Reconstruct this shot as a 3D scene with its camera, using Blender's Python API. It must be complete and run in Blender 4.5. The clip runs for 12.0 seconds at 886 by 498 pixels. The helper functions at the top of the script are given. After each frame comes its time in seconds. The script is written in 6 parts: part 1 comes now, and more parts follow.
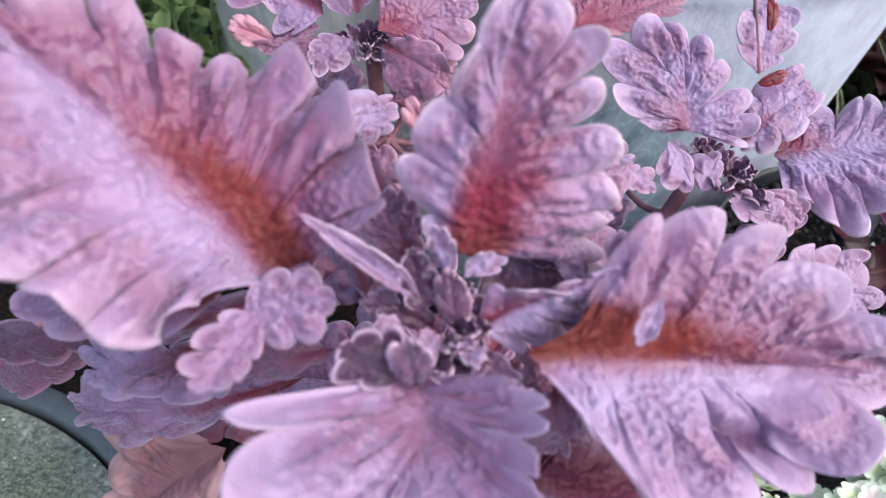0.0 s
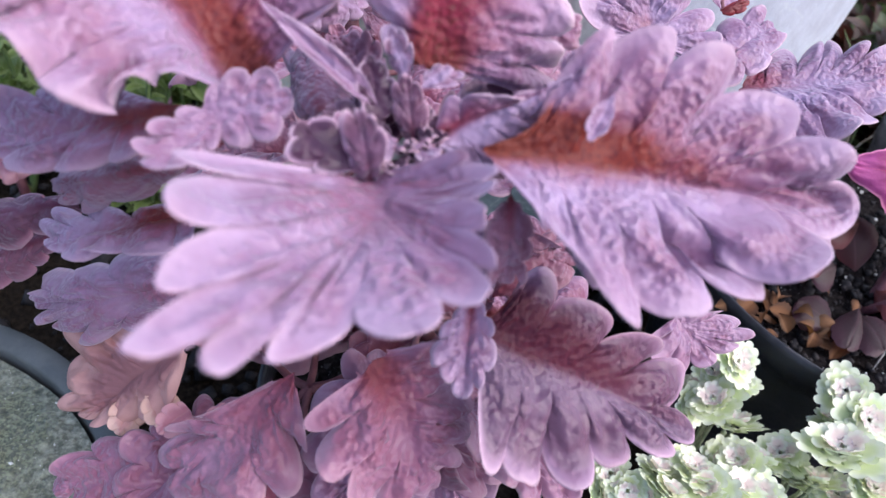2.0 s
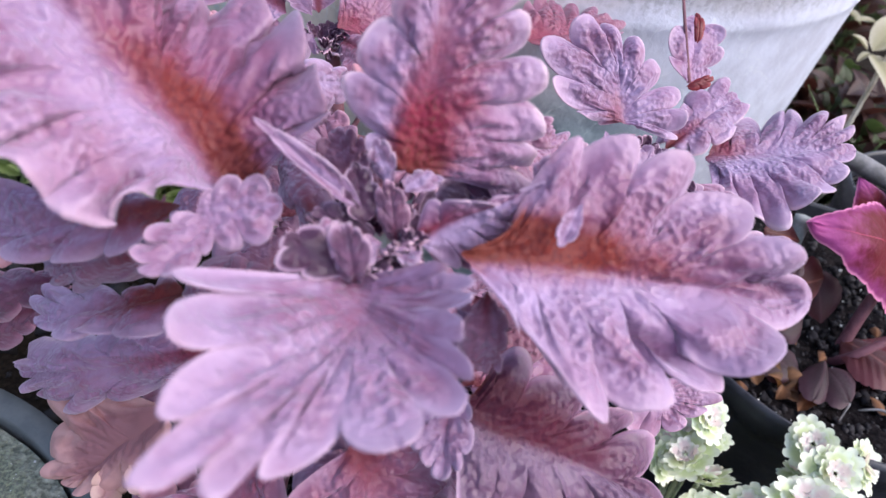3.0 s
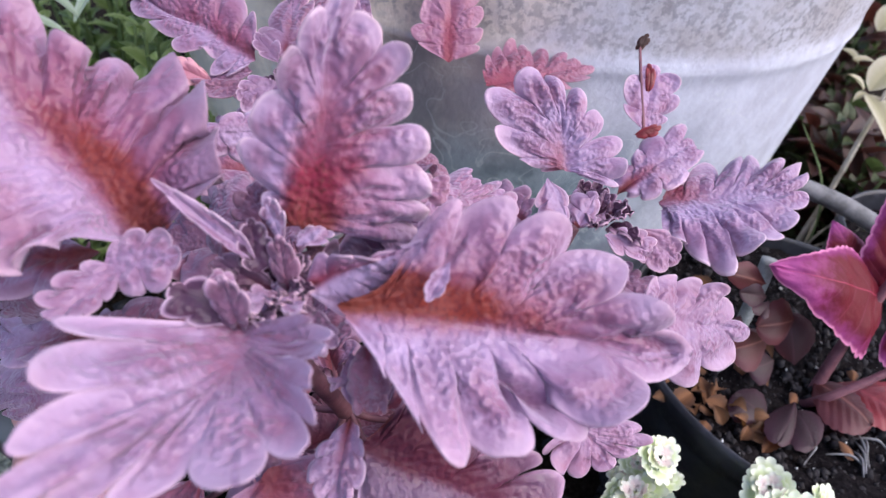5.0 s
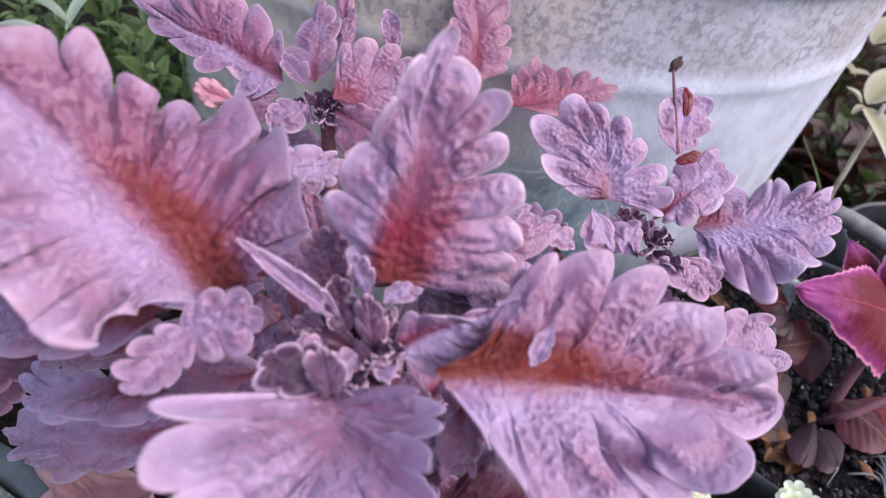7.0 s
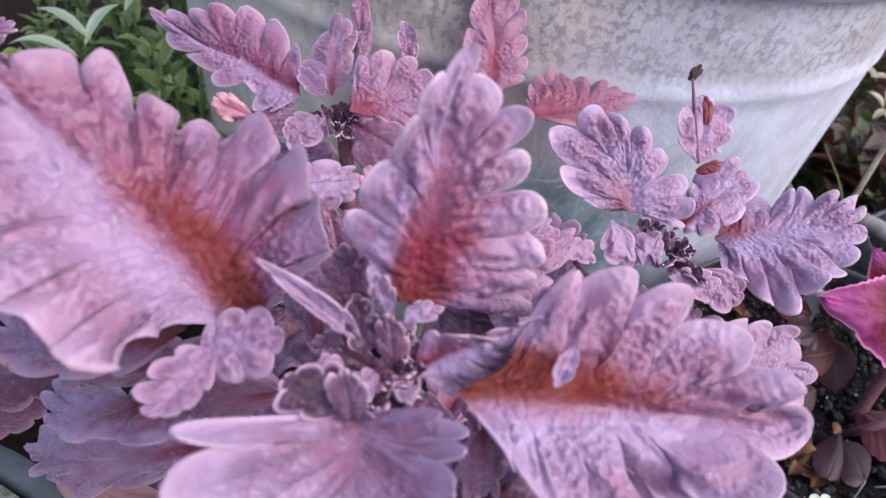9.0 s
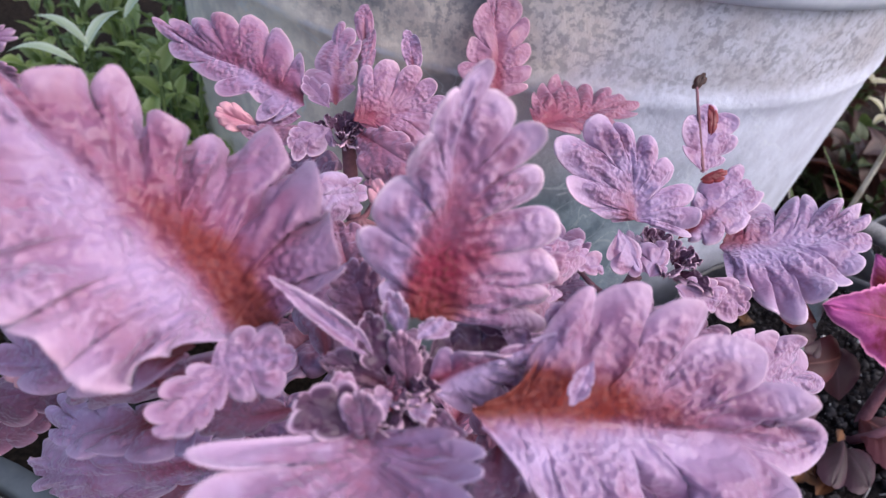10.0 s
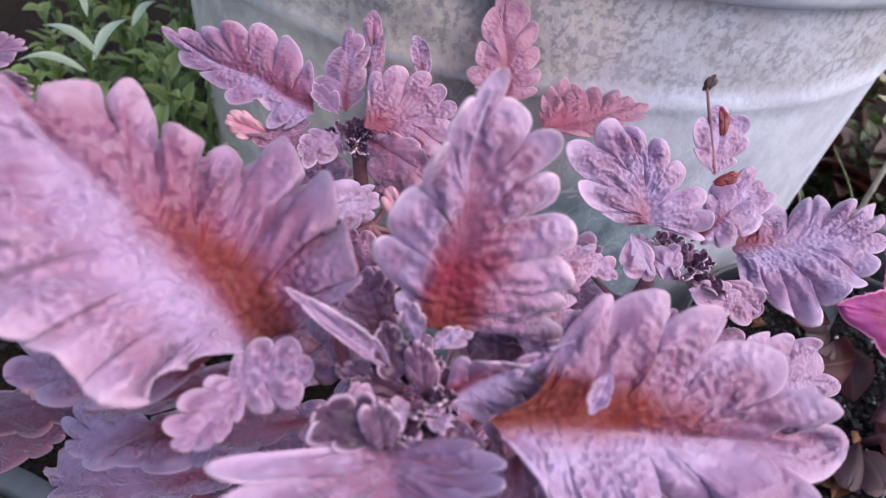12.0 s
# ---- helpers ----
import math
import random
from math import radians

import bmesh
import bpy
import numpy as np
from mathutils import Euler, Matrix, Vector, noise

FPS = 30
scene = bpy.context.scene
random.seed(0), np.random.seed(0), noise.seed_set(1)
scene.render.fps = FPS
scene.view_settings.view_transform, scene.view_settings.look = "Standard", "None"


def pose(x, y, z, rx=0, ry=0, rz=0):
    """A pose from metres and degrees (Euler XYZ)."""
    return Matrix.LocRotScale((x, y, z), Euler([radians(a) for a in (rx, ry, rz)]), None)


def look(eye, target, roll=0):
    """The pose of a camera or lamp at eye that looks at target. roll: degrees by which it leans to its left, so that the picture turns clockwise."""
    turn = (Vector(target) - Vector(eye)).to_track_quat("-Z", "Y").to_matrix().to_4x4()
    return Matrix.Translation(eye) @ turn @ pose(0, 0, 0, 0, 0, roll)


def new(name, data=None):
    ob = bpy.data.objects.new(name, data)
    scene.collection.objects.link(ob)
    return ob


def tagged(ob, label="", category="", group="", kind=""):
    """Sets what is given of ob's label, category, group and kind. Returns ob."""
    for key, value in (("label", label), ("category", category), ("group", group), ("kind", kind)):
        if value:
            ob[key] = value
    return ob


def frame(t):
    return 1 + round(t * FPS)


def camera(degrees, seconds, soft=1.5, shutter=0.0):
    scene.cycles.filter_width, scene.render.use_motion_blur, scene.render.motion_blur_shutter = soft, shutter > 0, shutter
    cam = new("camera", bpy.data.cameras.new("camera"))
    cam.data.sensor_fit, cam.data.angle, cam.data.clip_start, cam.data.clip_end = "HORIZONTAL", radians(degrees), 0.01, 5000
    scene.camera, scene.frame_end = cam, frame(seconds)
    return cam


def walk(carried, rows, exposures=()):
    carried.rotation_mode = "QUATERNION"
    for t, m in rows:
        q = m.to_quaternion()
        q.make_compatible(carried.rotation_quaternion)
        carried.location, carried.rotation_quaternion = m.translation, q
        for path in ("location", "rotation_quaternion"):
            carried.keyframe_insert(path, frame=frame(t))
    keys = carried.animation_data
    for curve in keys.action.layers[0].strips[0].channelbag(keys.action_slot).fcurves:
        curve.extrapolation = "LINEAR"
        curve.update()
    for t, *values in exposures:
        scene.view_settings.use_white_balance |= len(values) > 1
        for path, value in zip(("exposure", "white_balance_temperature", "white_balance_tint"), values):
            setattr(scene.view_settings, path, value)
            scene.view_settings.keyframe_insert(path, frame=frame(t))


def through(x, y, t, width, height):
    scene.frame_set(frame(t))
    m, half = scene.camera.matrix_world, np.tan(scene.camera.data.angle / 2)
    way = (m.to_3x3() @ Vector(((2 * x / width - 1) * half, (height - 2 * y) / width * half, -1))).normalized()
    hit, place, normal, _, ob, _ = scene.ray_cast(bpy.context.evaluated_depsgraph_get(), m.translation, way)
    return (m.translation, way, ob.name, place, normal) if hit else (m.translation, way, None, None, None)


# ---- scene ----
# ---- camera ----
cam = camera(65.9, 12.0, soft=1.4)
cam.data.dof.use_dof, cam.data.dof.focus_distance, cam.data.dof.aperture_fstop = True, 0.25, 16.0
METRES, EYE, TILT, LEAN, TURN = 0.17, 0.45, -48.0, -6.0, 0.0
ROWS = [
    (0.0, 0.0, 0.0, 0.0, 0.0, 0.0, -0.0),
    (0.5, 0.0213, 0.0056, -0.0102, -0.27, 0.18, -0.48),
    (1.0, 0.0694, 0.0058, -0.0611, -0.39, 0.54, -0.33),
    (1.5, 0.0405, 0.0339, -0.1691, -1.34, 1.15, -0.76),
    (2.0, 0.033, -0.0038, -0.2617, -1.41, 2.86, -0.74),
    (2.5, 0.052, -0.0404, -0.2273, -2.67, 4.46, -0.11),
    (3.0, 0.0297, -0.0594, -0.1824, -3.11, 5.28, -0.76),
    (3.2, 0.012, -0.0605, -0.1827, -3.4, 5.75, -0.4),
    (4.8, 0.1105, -0.109, -0.1472, -1.44, 5.78, -1.78),
    (5.0, 0.2224, -0.1437, -0.1418, -0.6, 6.93, -2.43),
    (5.5, 0.2355, -0.144, -0.1425, -0.76, 7.02, -2.55),
    (6.0, 0.0577, -0.1007, -0.0781, -3.73, 6.77, -2.54),
    (6.5, 0.0575, -0.1009, -0.0706, -3.42, 6.81, -2.22),
    (7.0, 0.0568, -0.0964, -0.0652, -3.04, 6.84, -1.91),
    (9.0, 0.0484, -0.0876, -0.0485, -1.77, 7.3, -1.7),
    (9.5, 0.0299, -0.0888, -0.0238, -1.68, 7.64, -1.63),
    (10.0, 0.0276, -0.0821, -0.0316, -2.03, 7.56, -1.51),
    (10.5, 0.0234, -0.0891, -0.0242, -1.83, 7.8, -1.51),
    (11.0, 0.0131, -0.0893, -0.0187, -1.85, 7.93, -1.81),
    (11.5, 0.0153, -0.0834, -0.0225, -2.03, 7.99, -1.69),
    (12.0, 0.0155, -0.0793, -0.0227, -1.41, 7.72, -0.97),
]
walk(cam, [(t, pose(0, 0, EYE, TILT, LEAN, TURN) @ pose(METRES * x, METRES * y, METRES * z, 90 + pitch, roll, yaw)) for t, x, y, z, yaw, pitch, roll in ROWS],
     exposures=[(0.0, 1.09, 6170.0, 7.0), (1.8, 1.07, 6180.0, 11.0), (3.2, 1.04, 6190.0, 14.0), (5.5, 0.98, 6240.0, 16.0), (12.0, 0.95, 6330.0, 16.2)])

# ---- light: soft open shade, brighter from the right ----
world = bpy.data.worlds.new("sky")
scene.world = world
world.use_nodes = True
wt = world.node_tree
sky = wt.nodes.new("ShaderNodeTexSky")
sky.sky_type, sky.sun_disc = "NISHITA", False
sky.sun_elevation, sky.sun_rotation = radians(44), radians(104)
sky.dust_density = 3.0
wt.links.new(sky.outputs[0], wt.nodes["Background"].inputs[0])
wt.nodes["Background"].inputs[1].default_value = 0.15
sun = new("sun", bpy.data.lights.new("sun", "SUN"))
sun.data.energy, sun.data.angle, sun.data.color = 1.15, radians(42), (1.0, 0.95, 0.93)
sun.matrix_world = look((0.48, -0.52, 1.0), (0, 0, 0))


# ---- material helpers ----
class Mat:
    """A small wrapper round one node material."""

    def __init__(self, name, rough=0.6, spec=0.4):
        self.m = bpy.data.materials.new(name)
        self.m.use_nodes = True
        self.t = self.m.node_tree
        self.b = self.t.nodes["Principled BSDF"]
        self.b.inputs["Roughness"].default_value = rough
        self.b.inputs["Specular IOR Level"].default_value = spec
        self.o = self.t.nodes["Material Output"]
        self.co = self.t.nodes.new("ShaderNodeTexCoord")

    def put(self, a, b):
        self.t.links.new(a, b)

    def val(self, sock, v):
        if isinstance(v, (int, float)):
            sock.default_value = v
        elif isinstance(v, tuple):
            sock.default_value = (*v, 1.0)[:len(sock.default_value)]
        else:
            self.put(v, sock)

    def math(self, op, a, b=0.0, c=0.0):
        n = self.t.nodes.new("ShaderNodeMath")
        n.operation = op
        for i, v in enumerate((a, b, c)):
            self.val(n.inputs[i], v)
        return n.outputs[0]

    def noise(self, scale, detail=4.0, rough=0.55, coord="Object", warp=0.0, flow=None):
        n = self.t.nodes.new("ShaderNodeTexNoise")
        n.inputs["Scale"].default_value, n.inputs["Detail"].default_value = scale, detail
        n.inputs["Roughness"].default_value, n.inputs["Distortion"].default_value = rough, warp
        if flow:
            m, q = self.t.nodes.new("ShaderNodeUVMap"), self.t.nodes.new("ShaderNodeVectorMath")
            m.uv_map, q.operation = "flow", "MULTIPLY"
            self.put(m.outputs[0], q.inputs[0])
            q.inputs[1].default_value = (*flow, 1.0)
            self.put(q.outputs[0], n.inputs["Vector"])
        else:
            self.put(self.co.outputs[coord], n.inputs["Vector"])
        return n.outputs["Fac"]

    def voronoi(self, scale, feature="F1", coord="Object"):
        n = self.t.nodes.new("ShaderNodeTexVoronoi")
        n.feature = feature
        n.inputs["Scale"].default_value = scale
        self.put(self.co.outputs[coord], n.inputs["Vector"])
        return n.outputs["Distance"]

    def ramp(self, fac, lo, hi, out_lo=0.0, out_hi=1.0):
        n = self.t.nodes.new("ShaderNodeMapRange")
        n.interpolation_type = "SMOOTHSTEP"
        for i, v in enumerate((fac, lo, hi, out_lo, out_hi)):
            self.val(n.inputs[i], v)
        return n.outputs[0]

    def mix(self, fac, a, b, blend="MIX"):
        n = self.t.nodes.new("ShaderNodeMix")
        n.data_type, n.blend_type = "RGBA", blend
        self.val(n.inputs[0], fac)
        self.val(n.inputs[6], a)
        self.val(n.inputs[7], b)
        return n.outputs[2]

    def uv(self, layer):
        n = self.t.nodes.new("ShaderNodeUVMap")
        n.uv_map = layer
        s = self.t.nodes.new("ShaderNodeSeparateXYZ")
        self.put(n.outputs[0], s.inputs[0])
        return s.outputs[0], s.outputs[1]

    def rnd(self):
        return self.t.nodes.new("ShaderNodeObjectInfo").outputs["Random"]

    def colour(self, c):
        self.val(self.b.inputs["Base Color"], c)

    def bump(self, h, strength=0.4, distance=0.001):
        n = self.t.nodes.new("ShaderNodeBump")
        n.inputs["Strength"].default_value, n.inputs["Distance"].default_value = strength, distance
        self.put(h, n.inputs["Height"])
        self.put(n.outputs[0], self.b.inputs["Normal"])
        return n.outputs[0]

    def glow_through(self, colour, share):
        """Light that comes through a thin leaf."""
        n = self.t.nodes.new("ShaderNodeBsdfTranslucent")
        self.val(n.inputs[0], colour)
        mx = self.t.nodes.new("ShaderNodeMixShader")
        mx.inputs[0].default_value = share
        self.put(self.b.outputs[0], mx.inputs[1])
        self.put(n.outputs[0], mx.inputs[2])
        self.put(mx.outputs[0], self.o.inputs[0])


def leaf_material():
    k = Mat("coleus_leaf", 0.5, 0.4)
    s, u = k.uv("shape")
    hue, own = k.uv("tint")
    a = k.math("MULTIPLY", k.math("ABSOLUTE", k.math("SUBTRACT", u, 0.5)), 2.0)

    def painted(name):
        n = k.t.nodes.new("ShaderNodeAttribute")
        n.attribute_name = name
        return n.outputs["Fac"]

    blot, fine, soft = k.noise(130, 4, 0.55), k.noise(900, 4, 0.65), k.noise(64, 3, 0.5)
    streak = k.noise(1.0, 2, 0.5, flow=(190.0, 80.0))
    rag = k.math("ADD", k.math("MULTIPLY", k.math("SUBTRACT", streak, 0.5), k.ramp(a, 0.08, 0.5)), k.math("MULTIPLY", k.math("SUBTRACT", k.noise(85, 6, 0.7), 0.5), 1.2))
    ragged = k.math("ADD", painted("heart"), rag)
    heart = k.ramp(ragged, 0.28, 1.10)
    halo = k.ramp(ragged, -0.02, 0.60)
    calm = k.ramp(heart, 0.2, 0.9, 1.0, 0.55)
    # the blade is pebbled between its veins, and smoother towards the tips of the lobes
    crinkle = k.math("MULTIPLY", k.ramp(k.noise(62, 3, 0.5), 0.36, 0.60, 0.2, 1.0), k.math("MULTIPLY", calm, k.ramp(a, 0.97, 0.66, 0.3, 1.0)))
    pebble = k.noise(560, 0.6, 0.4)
    inner = k.mix(k.ramp(blot, 0.35, 0.65), (0.238, 0.138, 0.262), (0.345, 0.240, 0.395))
    lobe = k.mix(k.ramp(blot, 0.35, 0.68), (0.298, 0.178, 0.308), (0.385, 0.266, 0.414))
    reach = k.math("ADD", a, k.math("ADD", k.math("MULTIPLY", k.math("SUBTRACT", streak, 0.5), 0.14), k.math("MULTIPLY", k.math("SUBTRACT", soft, 0.5), 0.9)))
    outer = k.mix(k.ramp(reach, 0.32, 0.98), inner, lobe)
    # a rosier, darker belt where the lobes part
    belt = k.math("MULTIPLY", k.ramp(reach, 0.22, 0.50), k.ramp(reach, 0.92, 0.60))
    outer = k.mix(k.math("MULTIPLY", belt, k.ramp(soft, 0.36, 0.60, 0.85, 0.35)), outer, (0.215, 0.085, 0.165))
    outer = k.mix(k.ramp(k.noise(30, 3, 0.5), 0.42, 0.66, 0.0, 0.5), outer, (0.310, 0.138, 0.255))
    # pits coloured darker and pebble tops paler: shade and highlights painted over the bumps
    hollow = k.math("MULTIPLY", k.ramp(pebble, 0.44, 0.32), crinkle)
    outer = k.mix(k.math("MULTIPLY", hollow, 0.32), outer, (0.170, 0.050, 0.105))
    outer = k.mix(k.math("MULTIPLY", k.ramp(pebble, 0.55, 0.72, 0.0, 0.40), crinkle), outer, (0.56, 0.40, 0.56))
    outer = k.mix(k.ramp(a, 0.70, 1.0, 0.0, 0.42), outer, (0.55, 0.375, 0.51))
    outer = k.mix(k.math("MULTIPLY", k.ramp(a, 0.93, 0.985), k.ramp(own, 0.5, 0.8, 0.22, 0.60)), outer, (0.72, 0.53, 0.60))
    core = k.mix(k.ramp(fine, 0.4, 0.7), k.mix(k.math("MULTIPLY", k.ramp(own, 0.2, 0.8), k.ramp(own, 1.4, 0.9)), (0.175, 0.026, 0.013), (0.21, 0.021, 0.042)), (0.095, 0.014, 0.013))
    core = k.mix(k.ramp(s, 0.22, 0.0, 0.0, 0.6), core, (0.11, 0.032, 0.014))
    # cool tints the blade lilac, a painted sky sheen
    outer = k.mix(k.math("MULTIPLY", painted("cool"), k.ramp(k.noise(60, 4, 0.6), 0.3, 0.6, 0.25, 0.75)), outer, (0.42, 0.305, 0.50))
    # dusk paints shade into the blade, mostly on the half turned from the light
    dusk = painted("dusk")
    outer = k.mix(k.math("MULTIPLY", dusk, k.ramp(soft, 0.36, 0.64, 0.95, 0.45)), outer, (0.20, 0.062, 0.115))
    outer = k.mix(k.math("MULTIPLY", halo, 0.62), outer, (0.225, 0.046, 0.098))
    c = k.mix(k.math("MULTIPLY", heart, 0.95), outer, core)
    c = k.mix(k.math("MULTIPLY", hue, 0.75), c, (0.28, 0.070, 0.11))
    # above 0.9, own paints the blade dark violet: purple young leaves and shaded hollows alike
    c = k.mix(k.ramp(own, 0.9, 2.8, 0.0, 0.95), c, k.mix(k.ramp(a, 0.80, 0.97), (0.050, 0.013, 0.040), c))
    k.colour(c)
    relief = k.math("ADD", k.math("MULTIPLY", k.math("MULTIPLY", pebble, crinkle), 1.5), k.math("MULTIPLY", k.noise(110, 2, 0.45), k.math("MULTIPLY", calm, 0.25)))
    k.bump(k.math("ADD", relief, k.math("MULTIPLY", fine, 0.05)), 0.6, 0.0022)
    k.val(k.b.inputs["Roughness"], k.ramp(blot, 0.3, 0.7, 0.30, 0.50))
    k.val(k.b.inputs["Specular IOR Level"], k.ramp(heart, 0.0, 1.0, 0.42, 0.14))
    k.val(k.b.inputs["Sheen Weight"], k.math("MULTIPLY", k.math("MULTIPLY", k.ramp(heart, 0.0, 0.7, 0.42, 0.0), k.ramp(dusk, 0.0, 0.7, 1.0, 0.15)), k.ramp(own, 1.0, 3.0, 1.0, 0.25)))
    k.b.inputs["Sheen Roughness"].default_value = 0.6
    k.b.inputs["Sheen Tint"].default_value = (0.88, 0.80, 1.0, 1)
    k.glow_through(k.mix(0.35, c, (0.36, 0.16, 0.28)), 0.16)
    return k.m


def plain_leaf_material(name, mid, edge, vein, through, rough=0.5, share=0.25, vary=0.35):
    k = Mat(name, rough, 0.4)
    s, u = k.uv("shape")
    a = k.math("MULTIPLY", k.math("ABSOLUTE", k.math("SUBTRACT", u, 0.5)), 2.0)
    n = k.noise(160, 5, 0.6)
    c = k.mix(k.ramp(k.math("ADD", a, k.math("MULTIPLY", n, 0.5)), 0.55, 1.05), mid, edge)
    c = k.mix(k.ramp(a, 0.0, 0.08, 0.7, 0.0), c, vein)
    c = k.mix(k.math("MULTIPLY", k.rnd(), vary), c, k.mix(0.5, c, (0.02, 0.02, 0.01)))
    k.colour(c)
    k.bump(k.noise(500, 4, 0.6), 0.4, 0.0008)
    k.glow_through(k.mix(0.5, c, through), share)
    return k.m


def magenta_material():
    k = Mat("magenta_leaf", 0.58, 0.2)
    s, u = k.uv("shape")
    a = k.math("MULTIPLY", k.math("ABSOLUTE", k.math("SUBTRACT", u, 0.5)), 2.0)
    n = k.noise(120, 4, 0.6)
    d = k.math("ADD", k.math("MAXIMUM", a, k.math("MULTIPLY", s, 1.25)), k.math("MULTIPLY", k.math("SUBTRACT", n, 0.5), 0.7))
    rib = k.ramp(k.math("ABSOLUTE", k.math("SUBTRACT", k.math("FRACT", k.math("ADD", k.math("MULTIPLY", s, 7.0), k.math("MULTIPLY", a, -1.6))), 0.5)), 0.0, 0.07, 0.12, 0.0)
    c = k.mix(k.ramp(d, 0.6, 1.1), (0.10, 0.003, 0.011), (0.30, 0.055, 0.20))
    c = k.mix(rib, c, k.mix(0.5, c, (0.62, 0.16, 0.34)))
    c = k.mix(k.ramp(a, 0.90, 0.98), c, (0.62, 0.22, 0.38))
    c = k.mix(k.ramp(a, 0.02, 0.0, 0.0, 0.6), c, (0.5, 0.06, 0.14))
    k.colour(c)
    k.bump(k.math("ADD", k.noise(260, 3, 0.6), k.math("MULTIPLY", rib, -0.8)), 0.45, 0.0012)
    k.glow_through(k.mix(0.5, c, (0.6, 0.03, 0.2)), 0.06)
    return k.m


def soil_material(name, dark, light, moss=None, spots=None):
    k = Mat(name, 1.0, 0.06)
    big, fine = k.noise(14, 6, 0.6), k.noise(260, 6, 0.7)
    c = k.mix(k.ramp(fine, 0.35, 0.7), dark, light)
    if moss:
        c = k.mix(k.ramp(big, 0.35, 0.65), c, k.mix(k.ramp(k.noise(700, 4), 0.4, 0.6), moss, dark))
    if spots:
        c = k.mix(k.ramp(k.voronoi(330), 0.10, 0.05), c, spots)
    k.colour(c)
    k.bump(k.math("ADD", fine, k.math("MULTIPLY", k.voronoi(240), 0.8)), 0.9, 0.003)
    return k.m


def tub_material():
    k = Mat("weathered_whitewash", 0.62, 0.35)
    big, mid, fine = k.noise(5.5, 6, 0.62, warp=0.6), k.noise(38, 6, 0.6), k.noise(190, 5, 0.65)
    sep = k.t.nodes.new("ShaderNodeSeparateXYZ")
    k.put(k.co.outputs["Object"], sep.inputs[0])
    z = sep.outputs[2]
    c = k.mix(k.ramp(mid, 0.36, 0.66), (0.45, 0.465, 0.56), (0.55, 0.575, 0.68))
    # bare grit shows above the ring; the side away from the light has tan and brown marks, painted paler to offset its
    # dimness
    above = k.ramp(z, 0.297, 0.312)
    c = k.mix(k.math("MULTIPLY", above, k.ramp(mid, 0.3, 0.62, 0.8, 0.35)), c, (0.40, 0.375, 0.385))
    grit = k.math("MULTIPLY", k.ramp(k.noise(230, 3, 0.6), 0.46, 0.60), k.math("MULTIPLY", above, k.ramp(k.noise(24, 4, 0.6), 0.34, 0.62, 0.45, 1.0)))
    side = k.ramp(k.math("ADD", sep.outputs[0], k.math("MULTIPLY", big, 0.16)), -0.03, 0.15, 1.0, 0.0)
    c = k.mix(k.math("MULTIPLY", side, 0.85), c, k.mix(k.ramp(mid, 0.4, 0.6), (0.90, 0.76, 0.60), (0.62, 0.51, 0.41)))
    c = k.mix(k.math("MULTIPLY", grit, 0.62), c, (0.17, 0.165, 0.185))
    # dark teal low behind the plants: algae grime, with the shade there painted in
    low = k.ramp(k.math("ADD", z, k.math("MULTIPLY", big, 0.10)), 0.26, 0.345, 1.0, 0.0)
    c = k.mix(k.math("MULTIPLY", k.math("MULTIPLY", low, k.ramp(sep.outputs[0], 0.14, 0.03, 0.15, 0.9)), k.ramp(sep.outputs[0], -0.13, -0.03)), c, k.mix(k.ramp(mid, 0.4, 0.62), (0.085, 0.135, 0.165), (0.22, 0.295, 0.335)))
    # slate-grey patch behind the rear shoot: dirt plus a painted-in shadow
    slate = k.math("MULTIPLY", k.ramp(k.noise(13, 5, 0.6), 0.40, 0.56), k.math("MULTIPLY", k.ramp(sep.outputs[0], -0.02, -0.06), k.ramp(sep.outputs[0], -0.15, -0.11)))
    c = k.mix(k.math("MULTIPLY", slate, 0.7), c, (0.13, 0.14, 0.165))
    scratch = k.ramp(k.math("ABSOLUTE", k.math("SUBTRACT", k.noise(16, 2, 0.4, warp=2.5), 0.5)), 0.0, 0.012, 0.4, 0.0)
    c = k.mix(k.math("MULTIPLY", scratch, k.ramp(z, 0.300, 0.292)), c, (0.62, 0.66, 0.68))
    band = k.ramp(k.math("ABSOLUTE", k.math("SUBTRACT", z, 0.2955)), 0.0006, 0.003, 0.5, 0.0)
    c = k.mix(k.math("MULTIPLY", band, k.ramp(mid, 0.35, 0.6)), c, (0.68, 0.71, 0.80))
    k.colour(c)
    k.bump(k.math("ADD", k.math("MULTIPLY", mid, 1.2), fine), 0.5, 0.0016)
    return k.m


def speckled(name, a, b, scale, rough=0.6, spec=0.4, bump=0.3):
    k = Mat(name, rough, spec)
    n, f = k.noise(scale, 6, 0.6), k.noise(scale * 9, 4, 0.6)
    k.colour(k.mix(k.ramp(k.math("ADD", k.math("MULTIPLY", n, 0.7), k.math("MULTIPLY", f, 0.3)), 0.36, 0.64), a, b))
    k.val(k.b.inputs["Roughness"], k.ramp(f, 0.3, 0.7, rough - 0.12, rough + 0.12))
    k.bump(f, bump, 0.001)
    return k.m


LEAF = leaf_material()
STEM = speckled("coleus_stem", (0.10, 0.035, 0.05), (0.22, 0.09, 0.11), 60)
TUB = tub_material()
BLACK = speckled("black_plastic", (0.012, 0.013, 0.018), (0.03, 0.032, 0.042), 30, 0.42, 0.45, 0.15)
GREY_PLASTIC = speckled("faded_plastic", (0.060, 0.067, 0.072), (0.105, 0.114, 0.118), 24, 0.55, 0.4, 0.2)
